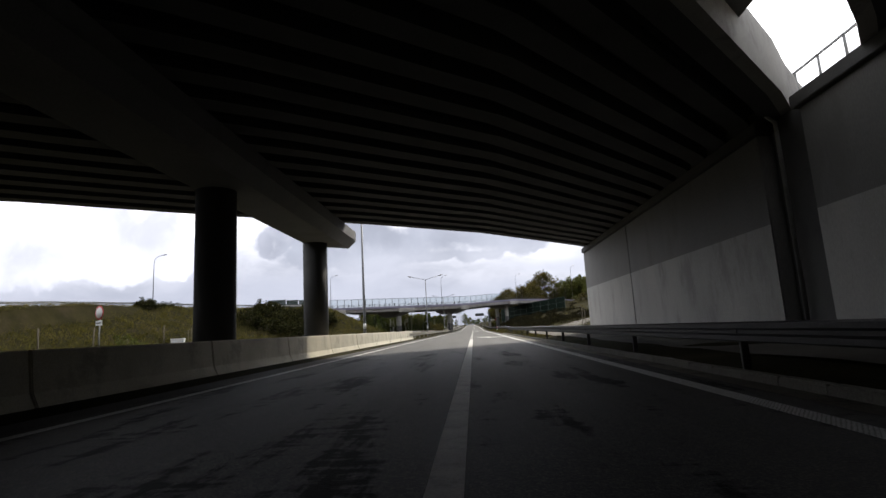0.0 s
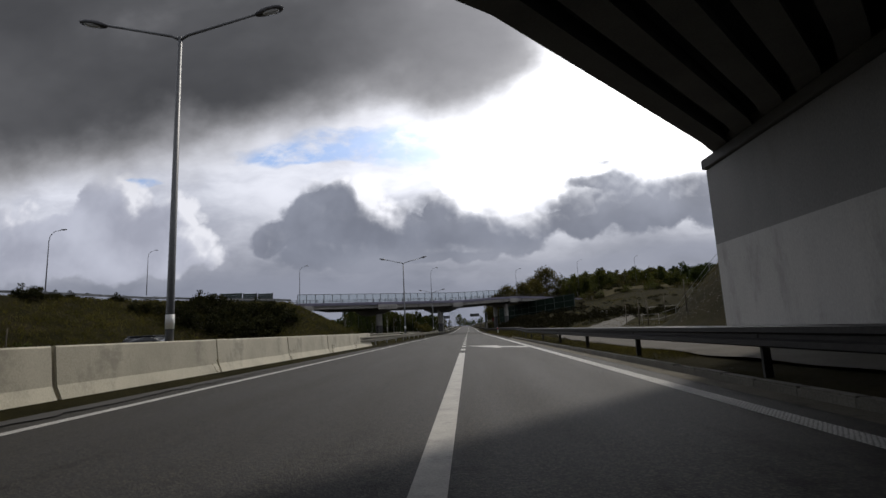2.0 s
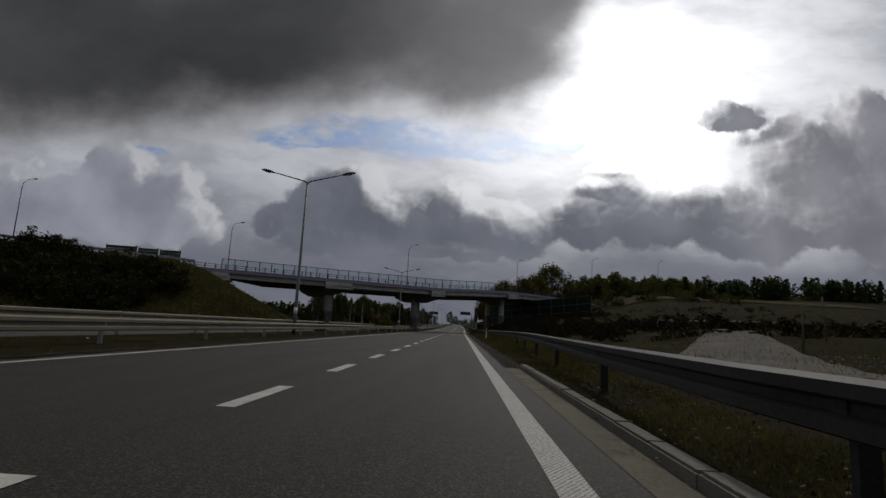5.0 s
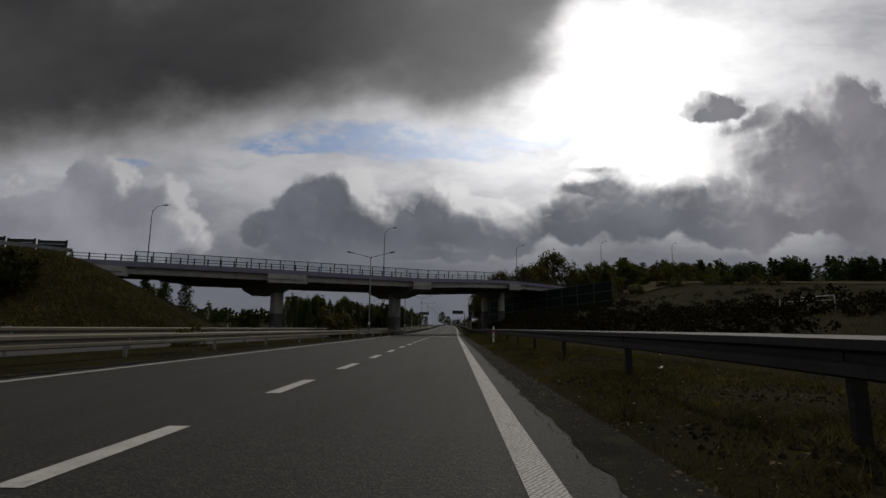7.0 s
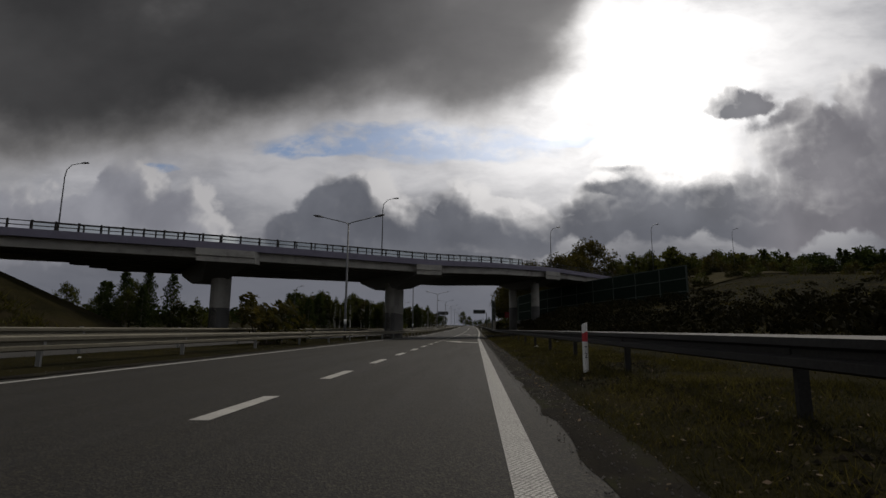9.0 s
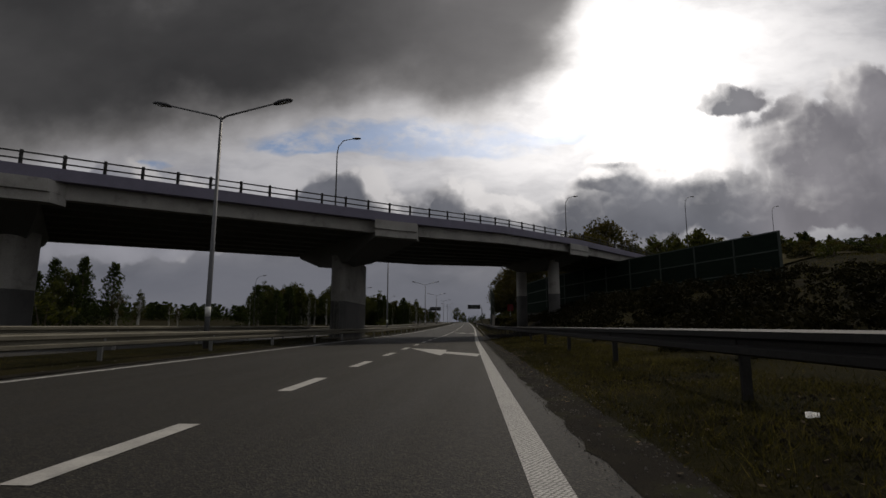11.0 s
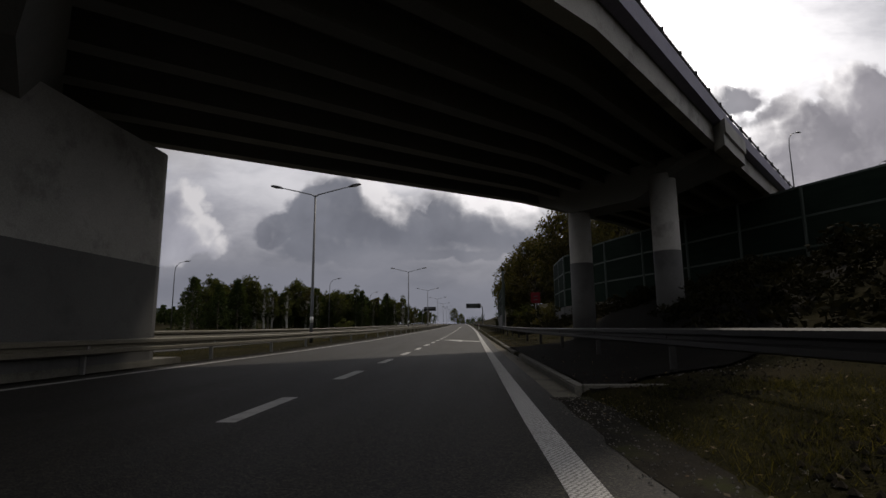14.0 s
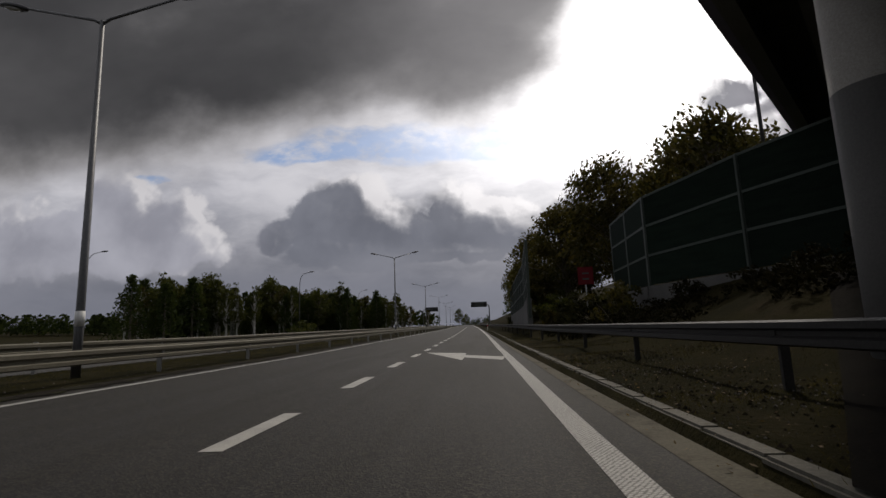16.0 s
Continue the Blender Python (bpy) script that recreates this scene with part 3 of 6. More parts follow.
def base_height(x, y):
    if -20.5 < x < 4.6:
        if x < -6.4:
            return 0.12 * smooth01(-6.4, -7.6, x) if x > -11.0 else (0.12 if x > -11.6 else -0.06)
        return -0.06
    if x >= 4.6:
        z = (0.10 if y < 73 or y > 166 else 0.016 + 0.08 * smooth01(4.6, 6.0, x)) + 0.03 * (x - 4.6)
        z = min(z, 0.9)
        z += 1.3 * smooth01(10, 26, x) * smooth01(60, 110, y)
        z += 2.2 * smooth01(7.5, 15, x) * smooth01(140, 172, y)
        z += 2.6 * smooth01(18, 60, x) * smooth01(85, 190, y)
        z += 8.0 * smooth01(26, 62, x) * smooth01(150, 246, y)
        z += 10.0 * smooth01(60, 170, x) * smooth01(225, 345, y)
        # embankment of the near overpass
        d = (y - (64.5 + (x - 24.5) * 1.05)) / 1.45
        side = max(0.0, 25.0 - x)
        if x > 12.5:
            emb = 9.8 - 0.86 * math.hypot(max(0.0, d), side)
            z = max(z, emb)
        # embankment of the far overpass
        if x > 20:
            e = near_y(x)
            gap = max(e - y, y - e - 16, 0.0)
            z = max(z, near_z(x) + 0.3 - 0.55 * gap - 9 * smooth01(34, 24, x))
        return z
    z = 0.05 + 0.5 * smooth01(-20.5, -40, x)
    # unseen bank at the near overpass's end, added to cut light from the left
    z = max(z, 7.6 * smooth01(-37, -49, x) * smooth01(1, 12, front_y(x) - y))
    # ramp that climbs to the far overpass
    w = ramp_gap(x, y)
    z = max(z, 8.6 * smooth01(-20, 90, y) - 0.5 * w)
    if x < -30:
        e = near_y(x)
        gap = max(e + 1 - y, y - e - 17, 0.0)
        cut = 1.15 * max(0.0, x + 37.0 + 0.85 * max(0.0, y - e))
        z = max(z, near_z(x) + 0.6 - 0.62 * gap - cut)
    z += 6.0 * smooth01(-120, -500, x) + 5.0 * smooth01(300, 700, y) * smooth01(-60, -300, x)
    return z


RAMP = [(-78, -60), (-74, 20), (-70, 80), (-62, 108), (-52, 124), (-42, 134)]


def ramp_gap(x, y):
    """How far a place lies outside the ramp's flat top."""
    best = 1e9
    p = Vector((x, y))
    for a, b in zip(RAMP, RAMP[1:]):
        a, b = Vector(a), Vector(b)
        t = max(0.0, min(1.0, (p - a).dot(b - a) / (b - a).length_squared))
        best = min(best, (p - a - t * (b - a)).length)
    if x < -62:
        best -= 4
    return max(0.0, best - 4.0)


def ground_z(x, y):
    """The ground's height with its small swells."""
    z = height(x, y)
    if x > 5.0 or x < -21:
        z += 0.10 * noise.noise((x * 0.35, y * 0.35, 0)) + 0.25 * noise.noise((x * 0.07, y * 0.07, 3)) * min(1.0, abs(x) / 30)
    return z


def spread(stops):
    out = []
    for a, b, step in stops:
        k = max(1, round((b - a) / step))
        out += [a + (b - a) * i / k for i in range(k)]
    return out + [stops[-1][1]]


def build_ground():
    xs = spread([(-2500, -600, 300), (-600, -140, 30), (-140, -80, 6), (-80, -20.6, 2.0), (-20.6, -11.0, 2.4), (-11.0, -6.4, 0.6), (-6.4, 4.55, 2.7), (4.55, 4.65, 0.1), (4.65, 12, 0.7), (12, 40, 1.4), (40, 90, 3), (90, 300, 15), (300, 2500, 300)])
    ys = spread([(-400, -60, 40), (-60, 36, 4), (36, 90, 1.3), (90, 240, 2.2), (240, 420, 6), (420, 900, 40), (900, 4000, 400)])
    verts, faces, nx = [], [], len(xs)
    for y in ys:
        for x in xs:
            z = ground_z(x, y)
            verts.append((x, y, z))
    for j in range(len(ys) - 1):
        for i in range(nx - 1):
            a = j * nx + i
            faces.append((a, a + 1, a + nx + 1, a + nx))
    ob = new("ground", mesh("ground", verts, faces, EARTH, True))
    tagged(ob, "grassy verges, banks and fields with bare dry patches", "ground", kind="structure")


build_ground()


def strip(name, x0, x1, y0, y1, z, mat):
    """A level band along the road, cut every four metres."""
    ys = [y0] + [4.0 * i for i in range(math.ceil(y0 / 4 + 0.01), math.ceil(y1 / 4 - 0.01))] + [y1]
    verts, faces = [], []
    for y in ys:
        b, h = swing(y), z + climb(y)
        verts += [(x0 + b, y, h), (x1 + b, y, h)]
    for i in range(len(ys) - 1):
        faces.append((2 * i, 2 * i + 1, 2 * i + 3, 2 * i + 2))
    return mesh(name, verts, faces, mat)


road = new("road", strip("road", -6.5, 4.45, -60, 3000, 0.0, ASPHALT))
tagged(road, "worn grey asphalt carriageway with two lanes", "road", kind="structure")
road_far = new("road", strip("road", -19.5, -11.6, -60, 3000, -0.005, ASPHALT_FAR))
tagged(road_far, "grey asphalt carriageway beyond the median", "road", kind="structure")


# ---------------- road markings ----------------
def marking(name, outline, label, z=0.006, group="lane marks"):
    ob = new(name, mesh(name, [(x + swing(y), y, z + climb(y)) for x, y in outline], [tuple(range(len(outline)))], PAINT))
    return tagged(ob, label, "road marking", group)


def line_strip(name, x, w, y0, y1, label, mat=PAINT_STUD):
    ob = new(name, strip(name, x - w / 2, x + w / 2, y0, y1, 0.006, mat))
    return tagged(ob, label, "road marking")


line_strip("edge_line", X_LEFT, 0.22, -60, 900, "solid white painted line along the median side")
line_strip("edge_line", X_RIGHT, 0.27, -60, 900, "solid white painted line along the verge side")
line_strip("lane_line", 0.0, 0.26, -60, 46.6, "solid white painted line between the two lanes", PAINT)
dash = None
for i in range(-1, 62):
    y = 54.25 + 4.985 * i
    dash = marking("lane_dash", [(-0.12, y), (0.12, y), (0.12, y + 2.15), (-0.12, y + 2.15)], "short white dash of the broken lane line", group="lane dashes")


def merge_arrow(y):
    """Slanted arrow that points to the left lane; its tip is at y + 5.9."""
    out = [(0.22, 5.9), (2.02, 4.45), (2.02, 2.95), (3.45, 1.20), (3.28, -0.45), (2.02, 1.50), (1.98, 0.0)]
    marking("merge_arrow", [(a, y + b) for a, b in out], "large white painted merge arrow slanting across its lane", group="merge arrows")


merge_arrow(50.1)
merge_arrow(144.3)
merge_arrow(196.0)

# ---------------- kerb and gutter ----------------
def kerb(y0, y1, label):
    """A line of kerb stones, each one metre long."""
    owner = thing("kerb", label, "kerb")
    owner["kind"] = "structure"
    stone = None
    k = int(y1 - y0)
    for i in range(k):
        if stone is None:
            bm = bmesh.new()
            bmesh.ops.create_cube(bm, size=1.0)
            bmesh.ops.scale(bm, vec=(0.2, 0.988, 0.3), verts=bm.verts)
            bmesh.ops.bevel(bm, geom=[e for e in bm.edges if abs(e.verts[0].co.z - 0.15) < 0.01 and abs(e.verts[1].co.z - 0.15) < 0.01], offset=0.025, segments=2, affect="EDGES")
            stone = from_bm("kerb_stone", bm, KERB)
        part("kerb_stone", stone, owner, m=pose(4.56 + swing(y0 + i + 0.5) + random.uniform(-.006, .006), y0 + i + 0.5, climb(y0 + i + 0.5) - 0.02 + random.uniform(-.006, .006)))


kerb(-4, 73, "grey concrete kerb stones along the verge")
kerb(166.4, 176.4, "grey concrete kerb stones along the verge")
kerb(178.8, 290, "grey concrete kerb stones along the verge")


def drain_bay(x0, x1, y0, y1):
    """A small cobbled bay beside the road, edged by kerb stones on three sides."""
    bay = thing("drain_bay", "small cobbled drainage bay edged with kerb stones", "drain bay")
    stone = box_mesh("kerb_stone", 0.98, 0.14, 0.3, KERB, 0.015)
    for i in range(int(x1 - x0 + 0.99)):
        for y in (y0, y1):
            part("kerb_stone", stone, bay, m=pose(x0 + 0.5 + i, y, 0.0, 0, random.uniform(-1, 1), random.uniform(-3, 3)))
    for i in range(int(y1 - y0 + 0.99)):
        part("kerb_stone", stone, bay, m=pose(x1 + 0.05, y0 + 0.5 + i, 0.0, 0, 0, 90 + random.uniform(-3, 3)))
    sett = box_mesh("cobble", 0.185, 0.088, 0.08, KERB, 0.012)
    rows_ = int((y1 - y0 - 0.2) / 0.1)
    for j in range(rows_):
        for i in range(int((x1 - x0 - 0.1) / 0.2)):
            part("cobble", sett, bay, m=pose(x0 + 0.02 + 0.2 * i + (0.1 if j % 2 else 0), y0 + 0.14 + 0.1 * j, -0.03 + random.uniform(-.006, .006), random.uniform(-2, 2), random.uniform(-2, 2), random.uniform(-2, 2)))


drain_bay(4.62, 5.85, 176.4, 178.75)
ret = thing("kerb", "grey concrete kerb stones turning away from the road", "kerb")
for i in range(2):
    part("kerb_stone", box_mesh("kerb_stone", 0.98, 0.16, 0.3, KERB, 0.015), ret, m=pose(5.1 + i, 166.4, 0.0))


# ---------------- guard rails ----------------
def rail_profile(flip, k=1.0):
    s = -1 if flip else 1
    pts = [(0.0, 0.0), (0.075, 0.03), (0.075, 0.115), (0.0, 0.15), (0.0, 0.215), (0.075, 0.25), (0.075, 0.335), (0.0, 0.365), (-0.020, 0.366), (-0.020, 0.354), (-0.012, 0.35), (0.055, 0.325), (0.055, 0.26), (-0.014, 0.222), (-0.014, 0.143), (0.055, 0.105), (0.055, 0.04), (-0.012, 0.005)]
    pts = [(s * a, b * k) for a, b in pts]
    return pts if not flip else list(reversed(pts))


def guard_rail(label, points, z0, face, spacing, first, mat=STEEL, postmat=STEEL, ground=None, tall=0.02, k=1.0):
    """points: (y, x). face: -1 when the traffic side looks to -x."""
    owner = thing("guard_rail", label, "guard rail")
    y0, y1 = points[0][0], points[-1][0]
    def at(y):
        return lerp_path(points, y) + swing(y)
    ys = []
    y = y0
    while y < y1:
        ys.append(y)
        y += 4.0
    ys.append(y1)
    def low(y):
        return (z0(y) if callable(z0) else z0) + climb(y)
    path = [(at(y) + 0.10 * face, y, low(y)) for y in ys]
    part("beam", sweep("beam", rail_profile(face < 0, k), path, mat, False), owner)
    post = None
    y = first
    count = 0
    while y < y1 and count < 70:
        if y >= y0:
            base = (ground(at(y), y) if ground else 0.0) - 0.08
            if post is None:
                bm = bmesh.new()
                # C-shaped section
                prof = [(-0.06, -0.03), (0.06, -0.03), (0.06, 0.03), (0.05, 0.03), (0.05, -0.02), (-0.05, -0.02), (-0.05, 0.03), (-0.06, 0.03)]
                lo = [bm.verts.new((a, b, -0.4)) for a, b in prof]
                hi = [bm.verts.new((a, b, 1.0)) for a, b in prof]
                bm.faces.new(lo), bm.faces.new(hi)
                for i in range(len(prof)):
                    j = (i + 1) % len(prof)
                    bm.faces.new((lo[i], lo[j], hi[j], hi[i]))
                post = from_bm("post", bm, postmat)
                spacer = box_mesh("spacer", 0.10, 0.10, 0.2, postmat, 0.008)
            p = part("post", post, owner, m=pose(at(y), y, low(y) + 0.34 * k - 1.0 + tall))
            part("spacer", spacer, p, m=pose(0.07 * face, 0, 1.0 - 0.16 - tall))
            count += 1
        y += spacing
    return owner


guard_rail("long galvanised guard rail on steel posts beside the median", [(60.5, -7.72), (64, -7.55), (110, -7.45), (150, -7.25), (162, -6.55), (178, -6.55), (192, -7.3), (420, -7.3)], 0.48, 1, 6.1, 66.4, RAIL_STEEL, STEEL, ground=height)
guard_rail("galvanised guard rail along the far side of the median", [(-60, -10.9), (420, -10.9)], 0.68, 1, 6.1, -50, RAIL_STEEL, STEEL, ground=height, tall=0.06)
guard_rail("dark weathered guard rail on steel posts along the verge", [(y, x) for y, x in RAIL_R], lambda y: 0.57 + 0.12 * smooth01(62, 86, y), -1, 5.95, 1.5, STEEL_DARK, STEEL_DARK, ground=height, k=0.9)


# ---------------- concrete barrier ----------------
def barrier_mesh(length):
    prof = [(-0.31, -0.05), (0.31, -0.05), (0.31, 0.10), (0.19, 0.36), (0.115, 1.08), (0.09, 1.11), (-0.09, 1.11), (-0.115, 1.08), (-0.19, 0.36), (-0.31, 0.10)]
    bm = bmesh.new()
    a = [bm.verts.new((x, 0.02, z)) for x, z in prof]
    b = [bm.verts.new((x, length - 0.02, z)) for x, z in prof]
    bm.faces.new(a), bm.faces.new(b)
    k = len(prof)
    for i in range(k):
        bm.faces.new((a[i], a[(i + 1) % k], b[(i + 1) % k], b[i]))
    bmesh.ops.recalc_face_normals(bm, faces=bm.faces)
    bmesh.ops.bevel(bm, geom=[e for e in bm.edges if e.calc_face_angle(0) > 0.9], offset=0.02, segments=2, affect="EDGES")
    return from_bm("concrete_barrier", bm, CONCRETE_PALE)


seg = barrier_mesh(6.35)
for i in range(-9, 4):
    ob = new("concrete_barrier", seg)
    ob.matrix_basis = pose(-7.72 + random.uniform(-.012, .012), 39.0 + 6.37 * i, random.uniform(-.008, .008), 0, 0, random.uniform(-.1, .1))
    tagged(ob, "pale stained concrete safety barrier segment in the median", "road barrier", "median barrier segments")


# ---------------- near overpass ----------------
def offset_line(xs, back, z):
    return [(x, front_y(x) - back, z) for x in xs]


bridge = thing("road_overpass", "skewed concrete beam overpass with round columns, dark underneath", "bridge")
XS1 = [-60, -40, -18.5, -12, -5.2, 1.4, 9.6, 10.9]
SOF = 7.45


def deck_slab(name, back0, back1, z0, z1, mat, xs=XS1):
    top = [(x, front_y(x) - back0) for x in xs]
    low = [(x, front_y(x) - back1) for x in reversed(xs)]
    return prism(name, top + low, z0, z1, mat)


# deck and girders are coloured for the shade below them
part("deck", deck_slab("deck", 0.1, 28.7, SOF + 0.95, SOF + 1.25, CONCRETE_SHADE, XS1 + [16, 30, 60]), bridge)
# stretched far back out of view to keep light from behind out
part("deck", deck_slab("deck", 32.4, 140.0, SOF + 0.95, SOF + 1.25, CONCRETE_SHADE, XS1 + [16, 30, 60]), bridge)
# added piece that closes the slot so no sun reaches the road
part("deck", deck_slab("deck", 28.5, 32.5, SOF + 0.90, SOF + 1.2, CONCRETE_SHADE, [-60, -18.5, -5.2, 1.4, 7.4]), bridge)
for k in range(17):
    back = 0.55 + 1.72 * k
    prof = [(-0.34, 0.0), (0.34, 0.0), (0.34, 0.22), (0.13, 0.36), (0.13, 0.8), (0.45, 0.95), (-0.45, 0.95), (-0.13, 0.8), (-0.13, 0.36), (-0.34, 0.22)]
    part("girder", sweep("girder", prof, offset_line(XS1, back, SOF), CONCRETE_SHADE), bridge)
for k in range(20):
    part("girder", sweep("girder", prof, offset_line(XS1, 33.0 + 1.72 * k, SOF), CONCRETE_SHADE), bridge)
part("edge_beam", sweep("edge_beam", rect(0.35, 0.75, 1.7), offset_line([-60, -30, -18.5, -12, -5.2, 1.4, 9.6, 16, 30, 60], 0.0, SOF), CONCRETE), bridge)
part("edge_beam", sweep("edge_beam", rect(0.35, -0.05, 1.6), offset_line(XS1 + [16], 28.75, SOF), CONCRETE), bridge)
part("edge_beam", sweep("edge_beam", rect(0.35, -0.05, 1.6), offset_line(XS1 + [16], 32.35, SOF), CONCRETE), bridge)


def hammerhead(owner, x, y0, y1, z0, z1, half, mat):
    """Cap beam along the road with sloping sides; its open end is cut along the deck's skew."""
    bm = bmesh.new()
    prof = [(-half, z1), (-half, z0 + 0.5), (-half * 0.7, z0), (half * 0.7, z0), (half, z0 + 0.5), (half, z1)]
    a = [bm.verts.new((x + u, y0, v)) for u, v in prof]
    b = [bm.verts.new((x + u, y1 + 0.85 * u, v)) for u, v in prof]
    bm.faces.new(a), bm.faces.new(b)
    for i in range(6):
        bm.faces.new((a[i], a[(i + 1) % 6], b[(i + 1) % 6], b[i]))
    part("cap_beam", from_bm("cap_beam", bm, mat), owner)


hammerhead(bridge, -8.1, -24, 28.4, 6.35, SOF - 0.02, 1.35, WALL_SHADE_GREY)
# columns are coloured dark for the shade under the deck
for y in (-18.7, -7.3, 4.1, 15.5, 26.9):
    part("column", tube("column", [(-8.55, y, -0.3), (-8.55, y, 6.45)], 0.68, COAT_AND_SHADE, 28), bridge)

# abutment: three panels with open joints, a paler coat on the lower part, a bearing shelf on top
XW = 10.4
# the last panel runs on unseen to y -90, shutting out light from behind
for y0, y1 in ((31.15, 43.7), (15.7, 31.05), (-90.0, 13.4)):
    part("abutment_panel", prism("abutment_panel", [(XW, y0), (XW + 1.2, y0), (XW + 1.2, y1), (XW, y1)], -0.5, 7.0, WALL_SHADE_GREY, 0.03), bridge)
    part("abutment_coat", prism("abutment_coat", [(XW - 0.006, y0 + 0.03), (XW + 0.05, y0 + 0.03), (XW + 0.05, y1 - 0.03), (XW - 0.006, y1 - 0.03)], -0.4, [3.9, 3.9, 3.9, 3.9], WALLCOAT), bridge)
# the recess and the shelves below take the darkened concrete too
part("abutment_recess", prism("abutment_recess", [(XW + 0.5, 12.6), (XW + 1.4, 12.6), (XW + 1.4, 16.3), (XW + 0.5, 16.3)], -0.5, 7.4, CONCRETE_SHADE), bridge)
part("joint_strip", prism("joint_strip", [(XW + 0.1, 31.0), (XW + 0.4, 31.0), (XW + 0.4, 31.2), (XW + 0.1, 31.2)], -0.5, 6.9, BLACK), bridge)
part("bearing_shelf", prism("bearing_shelf", [(XW - 0.14, 15.5), (XW + 1.5, 15.5), (XW + 1.5, 43.75), (XW - 0.14, 43.75)], 7.02, 7.43, CONCRETE_SHADE, 0.03), bridge)
part("bearing_shelf", prism("bearing_shelf", [(XW - 0.14, -90), (XW + 1.5, -90), (XW + 1.5, 13.6), (XW - 0.14, 13.6)], 7.02, 7.43, CONCRETE_SHADE, 0.03), bridge)
part("downpipe", tube("downpipe", [(XW + 0.3, 15.1, 0.3), (XW + 0.3, 15.1, 7.2), (XW - 0.1, 15.2, 7.7)], 0.07, STEEL, 10), bridge)
part("fascia_end", prism("fascia_end", [(12.0, 11.9), (12.3, 11.9), (12.3, 16.4), (12.0, 16.4)], 7.45, 8.25, VIOLET), bridge)
for i in range(4):
    part("railing_post", box_mesh("railing_post", 0.06, 0.06, 1.1, STEEL, 0.0, True), bridge, m=pose(12.15, 12.3 + 1.2 * i, 8.2))
part("railing_bar", sweep("railing_bar", rect(0.06, 9.25, 9.32), [(12.15, 11.8, 0), (12.15, 16.4, 0)], STEEL), bridge)


# ---------------- far overpass ----------------
far = thing("road_overpass", "long concrete overpass with violet fascia, steel railing and wide piers", "bridge")
XS2 = [-90, -70, -50, -36.4, -27, -19, -10, -2, 2, 6, 10, 15, 20, 25.5, 32, 45, 60, 90]


def edge2(back=0.0, dz=0.0, xs=XS2):
    return [(x, near_y(x) + back * lerp_path(DEPTH2, x), near_z(x) + dz) for x in xs]


def solid2(name, b0, b1, dz0, dz1, mat, xs=XS2):
    """A slab between two depths across the deck and two heights over the beam's top."""
    a, b = edge2(b0, 0, xs), edge2(b1, 0, xs)
    ring = a + list(reversed(b))
    verts = [(x, y, z + dz0) for x, y, z in ring] + [(x, y, z + dz1) for x, y, z in ring]
    k, h = len(ring), len(a)
    faces = []
    for i in range(k):
        j = (i + 1) % k
        faces.append((i, j, k + j, k + i))
    for i in range(h - 1):
        faces.append((i, k - 1 - i, k - 2 - i, i + 1))
        faces.append((k + i, k + i + 1, 2 * k - 2 - i, 2 * k - 1 - i))
    bm = bmesh.new()
    vs = [bm.verts.new(v) for v in verts]
    for f in faces:
        bm.faces.new([vs[i] for i in f])
    return from_bm(name, bm, mat)


SPAN = [x for x in XS2 if -37 < x < 33]
# deck and inner girders are coloured darker for the shade under the span
part("deck", solid2("deck", 0.02, 0.98, 0.05, 0.35, CONCRETE_SHADE), far)
part("fascia", solid2("fascia", -0.012, 0.02, 0.0, 0.62, VIOLET), far)
part("fascia", solid2("fascia", 0.98, 1.012, 0.0, 0.62, VIOLET), far)
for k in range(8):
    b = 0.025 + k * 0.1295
    part("girder", solid2("girder", b, b + 0.035, -0.78, 0.05, CONCRETE if k == 0 else WALL_SHADE_GREY, SPAN), far)


def end_block(x0, x1):
    xs = [x0, (x0 + x1) / 2, x1]
    part("cap_end", solid2("cap_end", -0.03, 0.03, -0.62, -0.01, CONCRETE, xs), far, "pale concrete block at the beam seat")
    part("cap_end_skirt", solid2("cap_end_skirt", -0.02, 0.03, -1.12, -0.625, CONCRETE, xs), far)


for x0, x1 in ((-37.0, -34.6), (-20.9, -16.9), (-3.3, -0.7), (13.6, 16.2)):
    end_block(x0, x1)


def pier_cap(p0, p1, half):
    """Cap beam across the deck from its edge at p0 to p1, deepest over the pier."""
    p0, p1 = Vector((*p0, 0)), Vector((*p1, 0))
    axis = (p1 - p0).normalized()
    side = axis.cross(Vector((0, 0, 1))) * half
    z = near_z(p0.x)
    bm = bmesh.new()
    rows = []
    for t, low, k in ((0.0, -1.10, 1.0), (0.10, -1.35, 0.95), (0.40, -2.28, 0.6), (0.78, -2.28, 0.6), (1.0, -1.3, 0.9)):
        q, foot = p0.lerp(p1, t), side * k
        rows.append([bm.verts.new(v) for v in ((q.x - foot.x, q.y - foot.y, z + low), (q.x + foot.x, q.y + foot.y, z + low), (q.x + side.x, q.y + side.y, z - 0.79), (q.x - side.x, q.y - side.y, z - 0.79))])
    for r, s in zip(rows, rows[1:]):
        for i in range(4):
            j = (i + 1) % 4
            bm.faces.new((r[i], r[j], s[j], s[i]))
    bm.faces.new(rows[0]), bm.faces.new(rows[-1])
    part("pier_cap", from_bm("pier_cap", bm, WALL_SHADE_GREY), far)


pier_cap((-18.9, 147.2), (-28.0, 158.5), 1.75)
pier_cap((-2.0, 160.8), (-10.8, 170.9), 1.75)
pier_cap((14.9, 181.4), (7.9, 188.9), 1.6)


